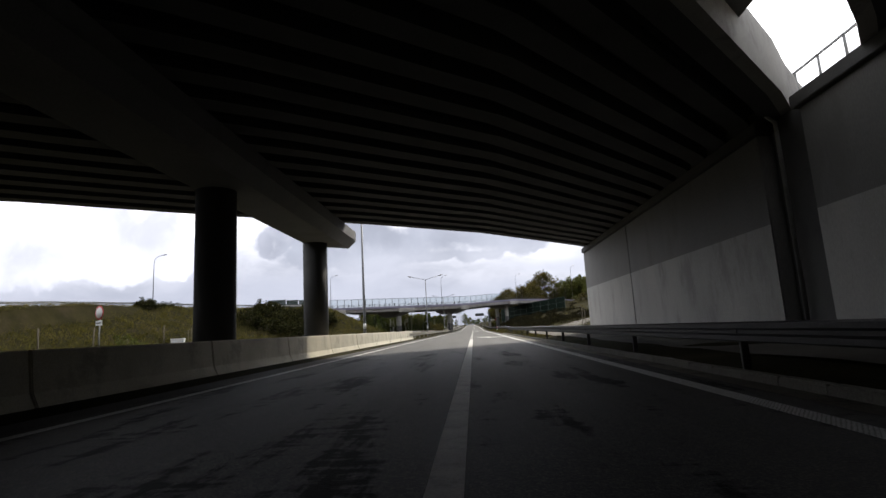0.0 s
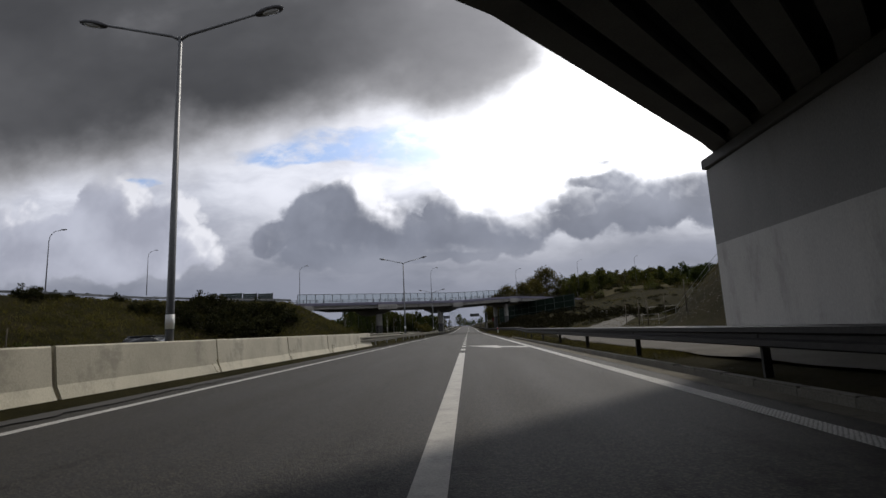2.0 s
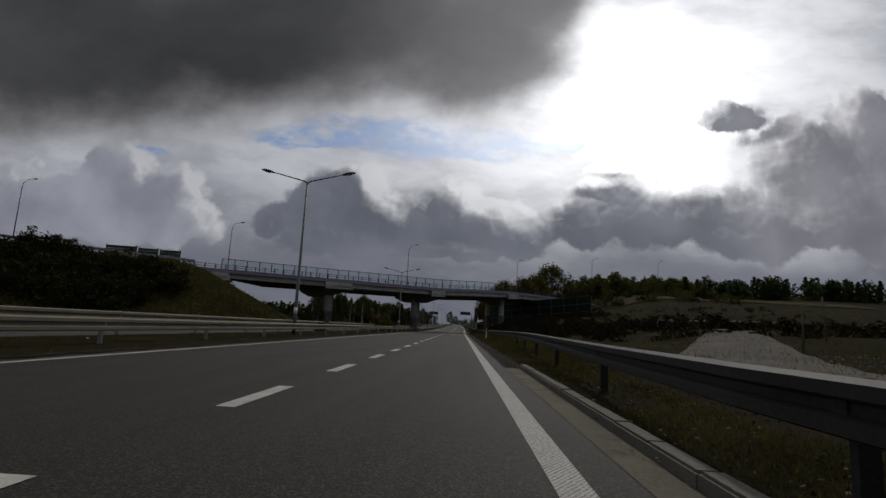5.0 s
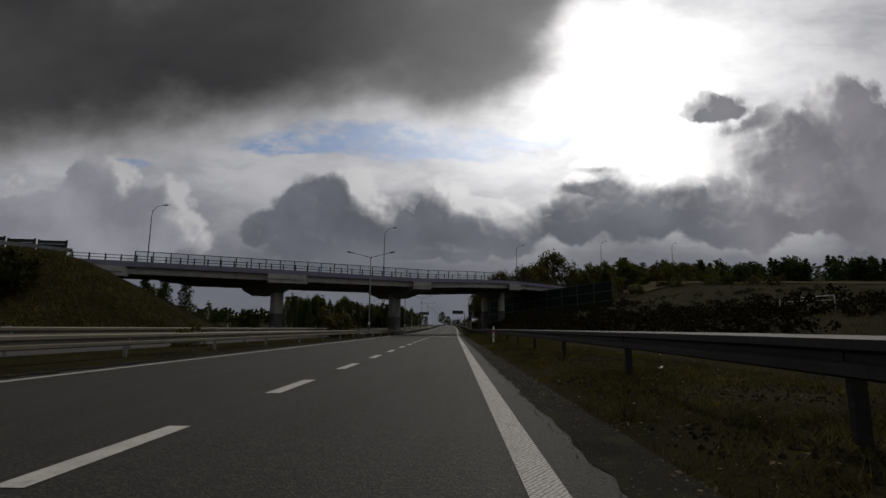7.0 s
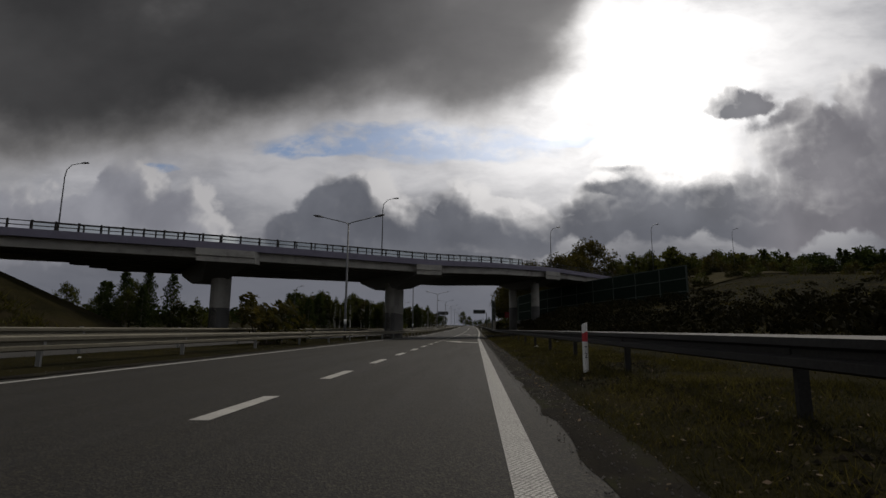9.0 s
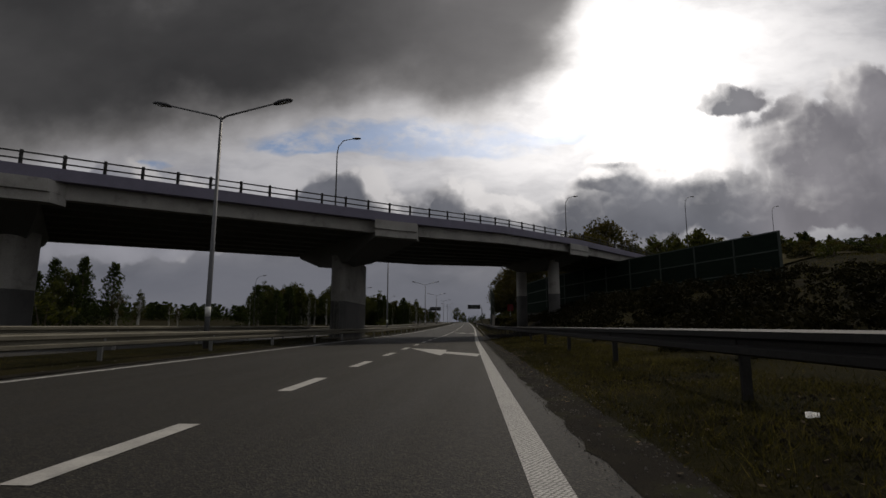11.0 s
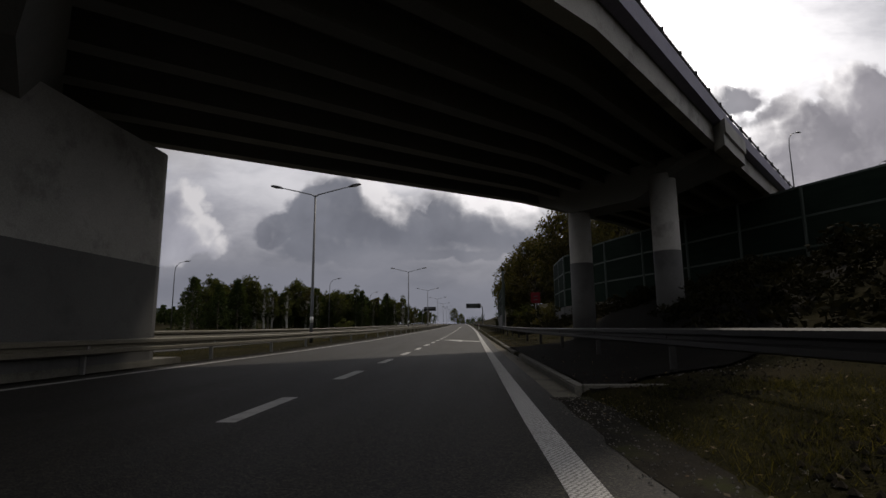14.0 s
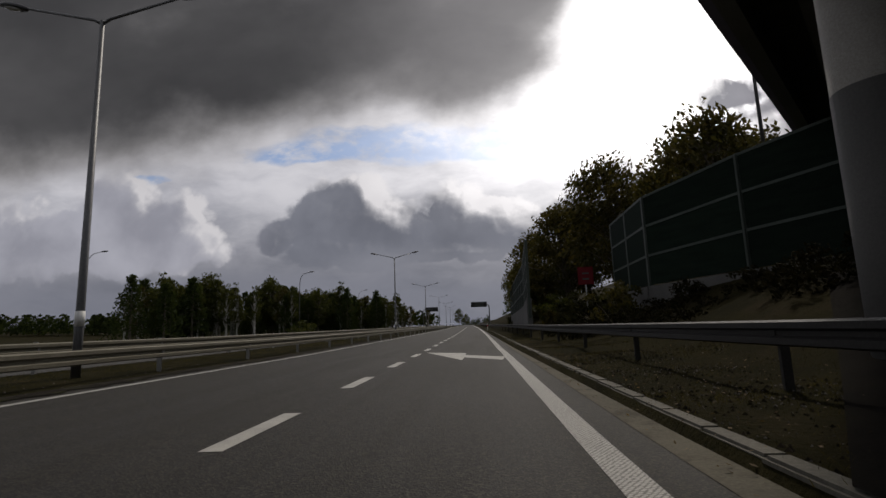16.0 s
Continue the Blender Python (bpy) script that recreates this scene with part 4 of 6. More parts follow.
def wall_pier(x, y0, y1, half, z1):
    """A wall-like pier with rounded ends; the lower part is coated."""
    def outline(r):
        out = []
        for i in range(9):
            a = math.pi + math.pi * i / 8
            out.append((x + r * math.cos(a), y0 + r + r * math.sin(a)))
        for i in range(9):
            a = math.pi * i / 8
            out.append((x + r * math.cos(a), y1 - r + r * math.sin(a)))
        return out
    part("pier", prism("pier", outline(half), -0.4, z1, CONCRETE), far)
    part("pier_coat", prism("pier_coat", outline(half + 0.006), -0.3, 3.0, COAT_AND_SHADE), far, "dark grey coat on the lower part of the pier")


wall_pier(-7.3, 164.9, 173.6, 0.62, 6.6)
wall_pier(-22.0, 151.0, 153.4, 0.72, 6.2)
part("pier_plinth", prism("pier_plinth", [(-8.2, 163.9), (-6.62, 163.9), (-6.62, 174.6), (-8.2, 174.6)], -0.2, 0.2, KERB, 0.03), far)
for x, y in ((12.4, 182.6), (9.3, 187.0)):
    part("column", tube("column", [(x, y, 0.0), (x, y, near_z(14.9) - 1.4)], 0.62, CONCRETE, 28), far)
    part("column_coat", tube("column_coat", [(x, y, 0.0), (x, y, 4.6)], 0.628, COAT_AND_SHADE, 28), far, "dark grey coat on the lower part of the column")


def railing(x0, x1, step):
    """Steel posts and two bars on the fascia."""
    n = int((x1 - x0) / step)
    xs = [x0 + (x1 - x0) * i / n for i in range(n + 1)]
    for bar_z in (0.95, 1.30):
        part("railing_bar", sweep("railing_bar", rect(0.07, bar_z - 0.032, bar_z + 0.032), [(x, near_y(x) + 0.25, near_z(x)) for x in xs], STEEL_DARK), far)
    pm = box_mesh("railing_post", 0.13, 0.10, 0.80, STEEL_DARK, 0.0, True)
    for x in xs:
        part("railing_post", pm, far, m=pose(x, near_y(x) + 0.25, near_z(x) + 0.6))


railing(-90, 34, 1.3)


def far_edge(x):
    return near_y(x) + lerp_path(DEPTH2, x)


# glazed screen on the far edge of the deck: posts, top bar and one pane a bay
screen = thing("glazed_screen", "tall glazed wind screen with slim steel posts on the overpass", "screen")
bay_post = box_mesh("screen_post", 0.12, 0.12, 3.7, STEEL_DARK, 0.0, True)
xs = [-43.0 + 1.95 * i for i in range(29)]
for i, x in enumerate(xs):
    part("screen_post", bay_post, screen, m=pose(x, far_edge(x) - 0.3, near_z(x) + 0.35))
    if i + 1 < len(xs):
        x2 = xs[i + 1]
        a, b = Vector((x + 0.06, far_edge(x) - 0.3, near_z(x) + 1.2)), Vector((x2 - 0.06, far_edge(x2) - 0.3, near_z(x2) + 1.2))
        t = Vector((0.012, -0.012, 0))
        v = [a, b, b + Vector((0, 0, 2.8)), a + Vector((0, 0, 2.8))]
        v = v + [p + t for p in v]
        pane = part("pane", mesh("pane", v, [(0, 1, 2, 3), (7, 6, 5, 4), (0, 4, 5, 1), (1, 5, 6, 2), (2, 6, 7, 3), (3, 7, 4, 0)], SCREEN_GLASS), screen)
        pane.visible_shadow = False
part("top_bar", sweep("top_bar", rect(0.08, 3.98, 4.08), [(x, far_edge(x) - 0.3, near_z(x)) for x in xs], STEEL_DARK), screen)

# ramp guard rail and the three dark screens beside it
RAMP_TOP = [(-72.5, -40), (-70.5, 20), (-66.5, 80), (-58.5, 106), (-49, 121), (-38.5, 134.5)]


def ramp_z(x, y):
    return 8.6 * smooth01(-20, 90, y)


def dense(points, step):
    out = []
    for (x0, y0), (x1, y1) in zip(points, points[1:]):
        k = max(1, int(math.hypot(x1 - x0, y1 - y0) / step))
        out += [(x0 + (x1 - x0) * i / k, y0 + (y1 - y0) * i / k) for i in range(k)]
    return out + [points[-1]]


ramp_rail = thing("guard_rail", "violet-grey guard rail along the top of the ramp", "guard rail")
pts = dense(RAMP_TOP, 4.0)
part("beam", sweep("beam", rail_profile(True), [(x, y, ground_z(x, y) + 0.5) for x, y in pts], STEEL), ramp_rail)
rpost = box_mesh("post", 0.1, 0.1, 1.1, STEEL, 0.0, True)
for x, y in pts[::1]:
    part("post", rpost, ramp_rail, m=pose(x - 0.12, y, ground_z(x, y) - 0.3))


def board_screen(p0, p1, z0, h, boards, label):
    """A dark panel of boards between two posts."""
    p0, p1 = Vector(p0), Vector(p1)
    d = (p1 - p0)
    ob = thing("roadside_screen", label, "screen", "roadside screens", Matrix.Translation((p0.x, p0.y, z0)) @ pose(0, 0, 0, 0, 0, math.degrees(math.atan2(d.y, d.x))))
    L = d.length
    bm_ = box_mesh("panel_board", L - 0.1, 0.08, h / boards - 0.03, SCREENPANEL, 0.01)
    for i in range(boards):
        part("panel_board", bm_, ob, m=pose(L / 2, 0, h / boards * (i + 0.5)))
    pm = box_mesh("screen_post", 0.16, 0.16, h + 1.5, STEEL_DARK, 0.0, True)
    part("screen_post", pm, ob, m=pose(0, 0.02, -1.4))
    part("screen_post", pm, ob, m=pose(L, 0.02, -1.4))
    return ob


for a, b, z, h in (((-57.6, 141.0), (-53.0, 141.9), 9.6, 2.5), ((-52.6, 142.0), (-49.6, 142.5), 9.6, 2.3), ((-49.2, 142.6), (-46.0, 143.1), 9.6, 2.2)):
    board_screen(a, b, z, h, 5, "dark green panel screen on the ramp beside the overpass")


# ---------------- lamps ----------------
def lamp_head(owner, at, turn, tilt):
    """A flat drop-shaped lamp housing with a pale cover below."""
    bm = bmesh.new()
    bmesh.ops.create_uvsphere(bm, u_segments=14, v_segments=8, radius=0.5)
    bmesh.ops.scale(bm, vec=(0.95, 0.36, 0.22), verts=bm.verts)
    for v in bm.verts:
        v.co.y *= 1.0 + 0.35 * v.co.x
        v.co.z = max(v.co.z, -0.05)
    head = part("lamp_head", from_bm("lamp_head", bm, LAMP_BODY, True), owner, m=pose(*at, 0, tilt, turn))
    bm = bmesh.new()
    bmesh.ops.create_uvsphere(bm, u_segments=12, v_segments=6, radius=0.5)
    bmesh.ops.scale(bm, vec=(0.55, 0.26, 0.12), verts=bm.verts)
    part("lamp_cover", from_bm("lamp_cover", bm, LAMP_GLASS, True), head, m=pose(0.05, 0, -0.045))


def median_lamp():
    ob = thing("street_lamp", "tall grey steel street lamp with two arms in the median", "street lamp", "median street lamps")
    part("pole", tube("pole", [(0, 0, -0.2), (0, 0, 1.2), (0, 0, 10.15)], [0.115, 0.11, 0.06], POLE, 14), ob)
    part("sleeve", tube("sleeve", [(0, 0, 1.35), (0, 0, 1.75)], 0.118, WHITE, 14), ob, "pale sleeve on the pole")
    for s in (-1, 1):
        part("arm", tube("arm", [(0, 0, 10.05), (s * 0.25, 0, 10.2), (s * 2.35, 0, 10.72)], [0.045, 0.045, 0.035], POLE, 10), ob)
        lamp_head(ob, (s * 2.75, 0, 10.80), 0 if s > 0 else 180, -12)
    return ob


first = median_lamp()
first.matrix_basis = pose(-7.95, 37.0, 0.1)
for y in (90.8, 146.6, 192.0, 245.5, 297.0, 348.0, 400.0, 452.0, 505.0):
    copy_thing(first, pose((-7.95 if y < 250 else -8.6) + swing(y), y, 0.1 + climb(y)))


def single_lamp():
    ob = thing("street_lamp", "grey steel street lamp with one curved arm", "street lamp", "single-arm street lamps")
    part("pole", tube("pole", [(0, 0, -0.3), (0, 0, 9.2), (0.12, 0, 10.1), (0.6, 0, 10.75), (1.5, 0, 11.05)], [0.10, 0.055, 0.05, 0.045, 0.04], POLE, 12), ob)
    lamp_head(ob, (1.85, 0, 11.1), 0, -8)
    return ob


one = single_lamp()
one.matrix_basis = pose(-9.9, 173.2, near_z(-9.9) + 0.4, 0, 0, 20)
for x, y, z, turn in ((-44.0, 157.0, 8.9, 20), (-79.3, 146.5, 13.5, 20), (18.4, 205.6, 10.6, 20), (44.0, 222.0, 14.5, 20), (74, 246, 18, 20), (-46.4, 241.0, 1.6, 20), (-25.2, 260.3, 0.2, 20), (-24.5, 300.0, 0.2, 20), (-24.0, 340.0, 0.2, 20)):
    copy_thing(one, pose(x, y, z, 0, 0, turn))
copy_thing(one, pose(23.8, 62.6, 7.6, 0, 2, 60))
copy_thing(one, pose(-64.0, 98.0, 8.4, 0, 0, 20))
copy_thing(one, pose(48, 92, 10.0, 0, 0, 60))


# ---------------- noise barrier ----------------
def noise_barrier(points, label, rows, groups):
    """points: (x, y, foot, top). Cassette panels between steel posts on a low concrete plinth."""
    ob = thing("noise_barrier", label, "noise barrier")
    for (x0, y0, f0, t0), (x1, y1, f1, t1) in zip(points, points[1:]):
        L = math.hypot(x1 - x0, y1 - y0)
        k = max(1, round(L / 4.0))
        ux, uy = (x1 - x0) / L, (y1 - y0) / L
        nx, ny = -uy * 0.06, ux * 0.06
        for i in range(k):
            a, b = i / k, (i + 1) / k
            pa, pb = (x0 + (x1 - x0) * a, y0 + (y1 - y0) * a), (x0 + (x1 - x0) * b, y0 + (y1 - y0) * b)
            fa, fb, ta, tb = f0 + (f1 - f0) * a, f0 + (f1 - f0) * b, t0 + (t1 - t0) * a, t0 + (t1 - t0) * b
            for r in range(rows):
                g = 0.05
                za0, za1 = fa + (ta - fa) * r / rows + g, fa + (ta - fa) * (r + 1) / rows - g
                zb0, zb1 = fb + (tb - fb) * r / rows + g, fb + (tb - fb) * (r + 1) / rows - g
                out = [(pa[0] + ux * .1 - nx, pa[1] + uy * .1 - ny), (pb[0] - ux * .1 - nx, pb[1] - uy * .1 - ny), (pb[0] - ux * .1 + nx, pb[1] - uy * .1 + ny), (pa[0] + ux * .1 + nx, pa[1] + uy * .1 + ny)]
                part("panel", prism("panel", out, [za0, zb0, zb0, za0], [za1, zb1, zb1, za1], GREENPANEL), ob)
                part("panel_rail", sweep("panel_rail", rect(0.16, -0.06, 0.06), [(*pa, za1 + g), (*pb, zb1 + g)], FRAMEGREEN), ob)
            part("post", prism("post", [(pa[0] - .1, pa[1] - .1), (pa[0] + .1, pa[1] - .1), (pa[0] + .1, pa[1] + .1), (pa[0] - .1, pa[1] + .1)], fa - 1.5, ta + 0.05, FRAMEGREEN), ob)
            w = 3.0
            part("plinth", prism("plinth", [(pa[0] - nx * w, pa[1] - ny * w), (pb[0] - nx * w, pb[1] - ny * w), (pb[0] + nx * w, pb[1] + ny * w), (pa[0] + nx * w, pa[1] + ny * w)], [fa - 2.0, fb - 2.0, fb - 2.0, fa - 2.0], [fa - 0.02, fb - 0.02, fb - 0.02, fa - 0.02], CONCRETE_SHADE), ob)
    xe, ye, fe, te = points[-1]
    part("post", prism("post", [(xe - .1, ye - .1), (xe + .1, ye - .1), (xe + .1, ye + .1), (xe - .1, ye + .1)], fe - 1.5, te + 0.05, FRAMEGREEN), ob)


noise_barrier([(31.7, 173.6, 4.6, 9.8), (22.5, 188.0, 3.7, 9.1), (14.4, 200.9, 3.1, 8.1), (11.8, 205.4, 2.9, 7.5), (12.2, 213.0, 2.9, 7.6)], "dark green panelled noise barrier on a low concrete plinth", 3, "")
noise_barrier([(6.9, 217.0, 3.2, 7.5), (8.2, 233.0, 3.2, 7.5), (9.2, 265.0, 3.0, 7.3)], "dark green panelled noise barrier overgrown by trees", 3, "")


# ---------------- trees and bushes ----------------
def leaf_cloud(centres, per, size, spread_, rng, flat=0.7):
    """Small leaf quads round each centre, each turned its own way."""
    verts, faces = [], []
    for cx, cy, cz, r in centres:
        for _ in range(per):
            d = Vector((rng.gauss(0, 1), rng.gauss(0, 1), rng.gauss(0, 1)))
            d = d.normalized() * (r * spread_ * rng.random() ** 0.4)
            p = Vector((cx, cy, cz)) + Vector((d.x, d.y, d.z * flat))
            nrm = Vector((rng.gauss(0, 1), rng.gauss(0, 1), rng.gauss(0.4, 1))).normalized()
            u = nrm.orthogonal().normalized()
            w = nrm.cross(u)
            s = size * rng.uniform(0.55, 1.25)
            k = len(verts)
            verts += [p - u * s, p + w * s * 0.5, p + u * s, p - w * s * 0.5]
            faces.append((k, k + 1, k + 2, k + 3))
    return verts, faces


def branch_mesh(name, branches, mat):
    verts, faces = [], []
    for path, radii in branches:
        k0, sides = len(verts), 6
        path = [Vector(p) for p in path]
        for i, p in enumerate(path):
            d = (path[min(i + 1, len(path) - 1)] - path[max(i - 1, 0)]).normalized()
            u = d.orthogonal().normalized()
            w = d.cross(u)
            for j in range(sides):
                a = 2 * math.pi * j / sides
                verts.append(p + (u * math.cos(a) + w * math.sin(a)) * radii[i])
        for i in range(len(path) - 1):
            for j in range(sides):
                faces.append((k0 + i * sides + j, k0 + i * sides + (j + 1) % sides, k0 + (i + 1) * sides + (j + 1) % sides, k0 + (i + 1) * sides + j))
    return mesh(name, verts, faces, mat, True)


def broad_tree(seed, h, width, leaf_mat, label, trunk_mat=None, clumps=46, per=34, size=0.30, bare=0.22):
    rng = random.Random(seed)
    ob = thing("tree", label, "tree", "trees")
    centres, branches = [], []
    lean = Vector((rng.uniform(-.3, .3), rng.uniform(-.3, .3), 0))
    branches.append(([(0, 0, -0.5), (0, 0, h * 0.12), tuple(lean * 0.5 + Vector((0, 0, h * 0.45))), tuple(lean + Vector((0, 0, h * 0.85)))], [h * 0.028, h * 0.021, h * 0.014, h * 0.004]))
    for i in range(clumps):
        t = bare + (1 - bare) * (i + rng.random()) / clumps
        reach = width * math.sin(math.pi * min(0.97, 0.18 + 0.80 * (t - bare) / (1 - bare))) ** 0.75 * rng.uniform(0.45, 1.05)
        a = rng.uniform(0, 2 * math.pi)
        c = Vector((math.cos(a) * reach, math.sin(a) * reach, h * t * rng.uniform(0.93, 1.03)))
        centres.append((c.x, c.y, c.z, width * rng.uniform(0.26, 0.42)))
        if i % 2 == 0:
            root = Vector((0, 0, h * max(0.15, t - 0.22))) + lean * t
            branches.append(([tuple(root), tuple(root.lerp(c, 0.55) + Vector((0, 0, 0.04 * h))), tuple(c)], [h * 0.008, h * 0.005, h * 0.002]))
    part("trunk", branch_mesh("trunk", branches, trunk_mat or BARK), ob)
    v, f = leaf_cloud(centres, per, size, 1.0, rng)
    part("crown", mesh("crown", v, f, leaf_mat), ob)
    return ob


def conifer(seed, h, width, label, k=80, per=26, size=0.27):
    rng = random.Random(seed)
    ob = thing("tree", label, "tree", "trees")
    branches = [([(0, 0, -0.5), (0, 0, h * 0.5), (0, 0, h)], [h * 0.02, h * 0.012, 0.02])]
    centres = []
    for i in range(k):
        t = 0.10 + 0.88 * i / k
        reach = width * (1.02 - t) ** 0.8 * rng.uniform(0.35, 1.0)
        a = i * 2.4 + rng.uniform(-.4, .4)
        centres.append((math.cos(a) * reach, math.sin(a) * reach, h * t - 0.25 * reach, 0.40 * width * (1.12 - t) + 0.28))
        if i % 3 == 0:
            branches.append(([(0, 0, h * t), (math.cos(a) * reach, math.sin(a) * reach, h * t - 0.25 * reach)], [h * 0.005, h * 0.002]))
    part("trunk", branch_mesh("trunk", branches, BARK), ob)
    v, f = leaf_cloud(centres, per, size, 1.0, rng, 0.6)
    part("crown", mesh("crown", v, f, LEAF_DARK), ob)
    return ob


def bush(seed, h, width, leaf_mat, label, clumps=22, per=40, size=0.17):
    rng = random.Random(seed)
    ob = thing("bush", label, "bush", "bushes")
    centres, branches = [], []
    for i in range(clumps):
        a, r = rng.uniform(0, 2 * math.pi), width * rng.random() ** 0.6
        z = h * rng.uniform(0.15, 0.95) * (1 - 0.45 * (r / width) ** 2)
        c = (math.cos(a) * r, math.sin(a) * r, z)
        centres.append((*c, width * rng.uniform(0.22, 0.36)))
        branches.append(([(c[0] * .15, c[1] * .15, -0.2), (c[0] * .6, c[1] * .6, z * .6), c], [0.04, 0.025, 0.008]))
    part("stem", branch_mesh("stem", branches, BARK), ob)
    v, f = leaf_cloud(centres, per, size, 1.0, rng)
    part("crown", mesh("crown", v, f, leaf_mat), ob)
    return ob


def plant(proto, x, y, s, turn=None, sink=0.15, z=None):
    m = pose(x, y, (ground_z(x, y) if z is None else z) - sink, 0, 0, random.uniform(0, 360) if turn is None else turn)
    return m @ Matrix.Diagonal((s, s, s * random.uniform(0.92, 1.1), 1))


def copies(protos, spots):
    """spots: x, y, scale. The first use of a prototype is the prototype itself."""
    for x, y, s in spots:
        p = random.choice(protos)
        m = plant(p, x, y, s)
        if not p.get("used"):
            p["used"] = 1
            p.matrix_basis = m
        else:
            ob = copy_thing(p, Matrix())
            ob.matrix_basis = m


def thicket(name, label, category, protos, spots, mat, sink=0.15):
    """Many plants too dense to count, joined into one mesh."""
    data = []
    for p in protos:
        crown = [c for c in p.children if c.name.startswith("crown")][0].data
        co = np.empty(len(crown.vertices) * 3, np.float32)
        crown.vertices.foreach_get("co", co)
        data.append(co.reshape(-1, 3))
    out = []
    for x, y, s in spots:
        a, k = random.uniform(0, 6.283), random.randrange(len(data))
        c, sn = math.cos(a) * s, math.sin(a) * s
        v = data[k] @ np.array([[c, sn, 0], [-sn, c, 0], [0, 0, s * random.uniform(0.9, 1.1)]], np.float32)
        out.append(v + np.array([x, y, ground_z(x, y) - sink], np.float32))
    co = np.concatenate(out)
    me = bpy.data.meshes.new(name)
    n = len(co)
    me.vertices.add(n)
    me.vertices.foreach_set("co", co.ravel())
    me.loops.add(n)
    me.loops.foreach_set("vertex_index", np.arange(n, dtype=np.int32))
    me.polygons.add(n // 4)
    me.polygons.foreach_set("loop_start", np.arange(0, n, 4, dtype=np.int32))
    me.polygons.foreach_set("loop_total", np.full(n // 4, 4, np.int32))
    me.update(calc_edges=True)
    me.materials.append(mat)
    tagged(new(name, me), label, category, kind="stuff")


def clear_marks(protos):
    for o in list(scene.objects):
        if o.get("used"):
            del o["used"]


rnd = random.Random(5)
oak_a = broad_tree(1, 12.0, 4.6, LEAF_AUTUMN, "broad oak with dense green and brown leaves", clumps=120, per=58, size=0.25)
oak_b = broad_tree(2, 12.0, 4.0, LEAF, "broadleaf tree with dense green leaves", clumps=80, per=34, size=0.30)
birch_a = broad_tree(3, 12.0, 2.1, LEAF, "slender birch with pale trunk and loose leaves", BIRCHBARK, clumps=46, per=27, size=0.27, bare=0.3)
birch_b = broad_tree(4, 11.0, 2.3, LEAF_AUTUMN, "slender birch with pale trunk and loose leaves", BIRCHBARK, clumps=46, per=27, size=0.27, bare=0.25)
pine_a = conifer(5, 12.0, 4.2, "dark spruce with hanging boughs")
pine_b = conifer(6, 12.0, 3.5, "dark spruce with hanging boughs")
bush_a = bush(7, 3.0, 2.0, LEAF, "leafy green roadside bush")
bush_b = bush(8, 2.4, 2.2, BUSH_DARK, "dark dense roadside bush", clumps=26, per=34, size=0.19)
bush_c = bush(9, 3.4, 1.9, LEAF_AUTUMN, "loose bush with pale drying leaves")

far_oak = broad_tree(21, 12.0, 4.2, LEAF, "broad dark tree on the rise", clumps=46, per=12, size=0.56)
far_oak_b = broad_tree(22, 10.0, 3.6, LEAF_AUTUMN, "broad dark tree on the rise", clumps=42, per=12, size=0.54)
far_birch = broad_tree(23, 12.0, 2.0, LEAF, "slender birch on the rise", BIRCHBARK, clumps=34, per=14, size=0.42, bare=0.3)
far_pine = conifer(24, 12.0, 2.7, "dark spruce on the rise", 36, 14, 0.50)
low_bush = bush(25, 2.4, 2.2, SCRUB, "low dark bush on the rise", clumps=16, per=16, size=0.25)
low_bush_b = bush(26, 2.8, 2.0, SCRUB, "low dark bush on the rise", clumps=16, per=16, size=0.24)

# wood beyond the left carriageway
spots = []
for i in range(120):
    u = i / 119
    x = -60 + 46 * u + rnd.uniform(-1, 1)
    spots.append((x, 266 + 26 * u + rnd.uniform(-2, 18), (0.98 - 0.30 * u) * rnd.uniform(0.72, 1.12)))
copies([birch_a, birch_b, birch_a, oak_b, pine_b, pine_a], spots)
copies([oak_b], [(-9.5, 640, 1.15), (-3.5, 655, 0.9)])
copies([birch_b, pine_a], [(-54, 261, 0.95), (-50, 264, 0.9), (-12, 300, 0.55), (-10.5, 330, 0.5)])
# dark spruces and broad crowns left of the overpass
copies([pine_a, pine_b], [(-97, 243, 1.3), (-92, 246, 1.35), (-101, 240, 1.1), (-87, 250, 1.25), (-95, 250, 1.2), (-104, 246, 1.25), (-90, 241, 1.0)])
copies([oak_b], [(-112, 240, 0.95), (-120, 238, 0.9), (-108, 248, 0.8), (-128, 246, 0.8), (-99, 249, 1.05), (-93, 239, 0.8)])
copies([birch_a, birch_b], [(-84, 248, 0.72), (-80, 250, 0.6), (-77, 246, 0.66), (-73, 252, 0.5), (-69, 249, 0.45)])
# trees round the right end of the overpass and on the rise
copies([oak_a], [(35.4, 248, 1.62), (27.5, 253, 1.1), (30, 252, 1.3), (17.0, 230, 1.05), (21.8, 219, 1.08), (27, 226, 1.1), (13.8, 240, 1.0), (18, 246, 1.05), (12.5, 256, 1.0)])
copies([oak_a, oak_b, birch_b], [(14, 268, 0.9), (13, 282, 0.9), (15, 300, 0.95), (16, 320, 0.9), (22, 280, 1.0), (26, 300, 1.0), (48, 270, 0.8), (54, 284, 0.75), (41, 262, 0.7)])
spots = []
for i in range(150):
    u = i / 149
    spots.append((46 + 56 * u + rnd.uniform(-3, 3), 256 + 14 * u + rnd.uniform(-8, 22), rnd.uniform(0.5, 0.95)))
thicket("tree_belt", "belt of broad dark trees along the rise", "trees", [far_oak, far_birch, far_oak_b, far_oak, far_pine], spots, LEAF, 1.8)
spots = []
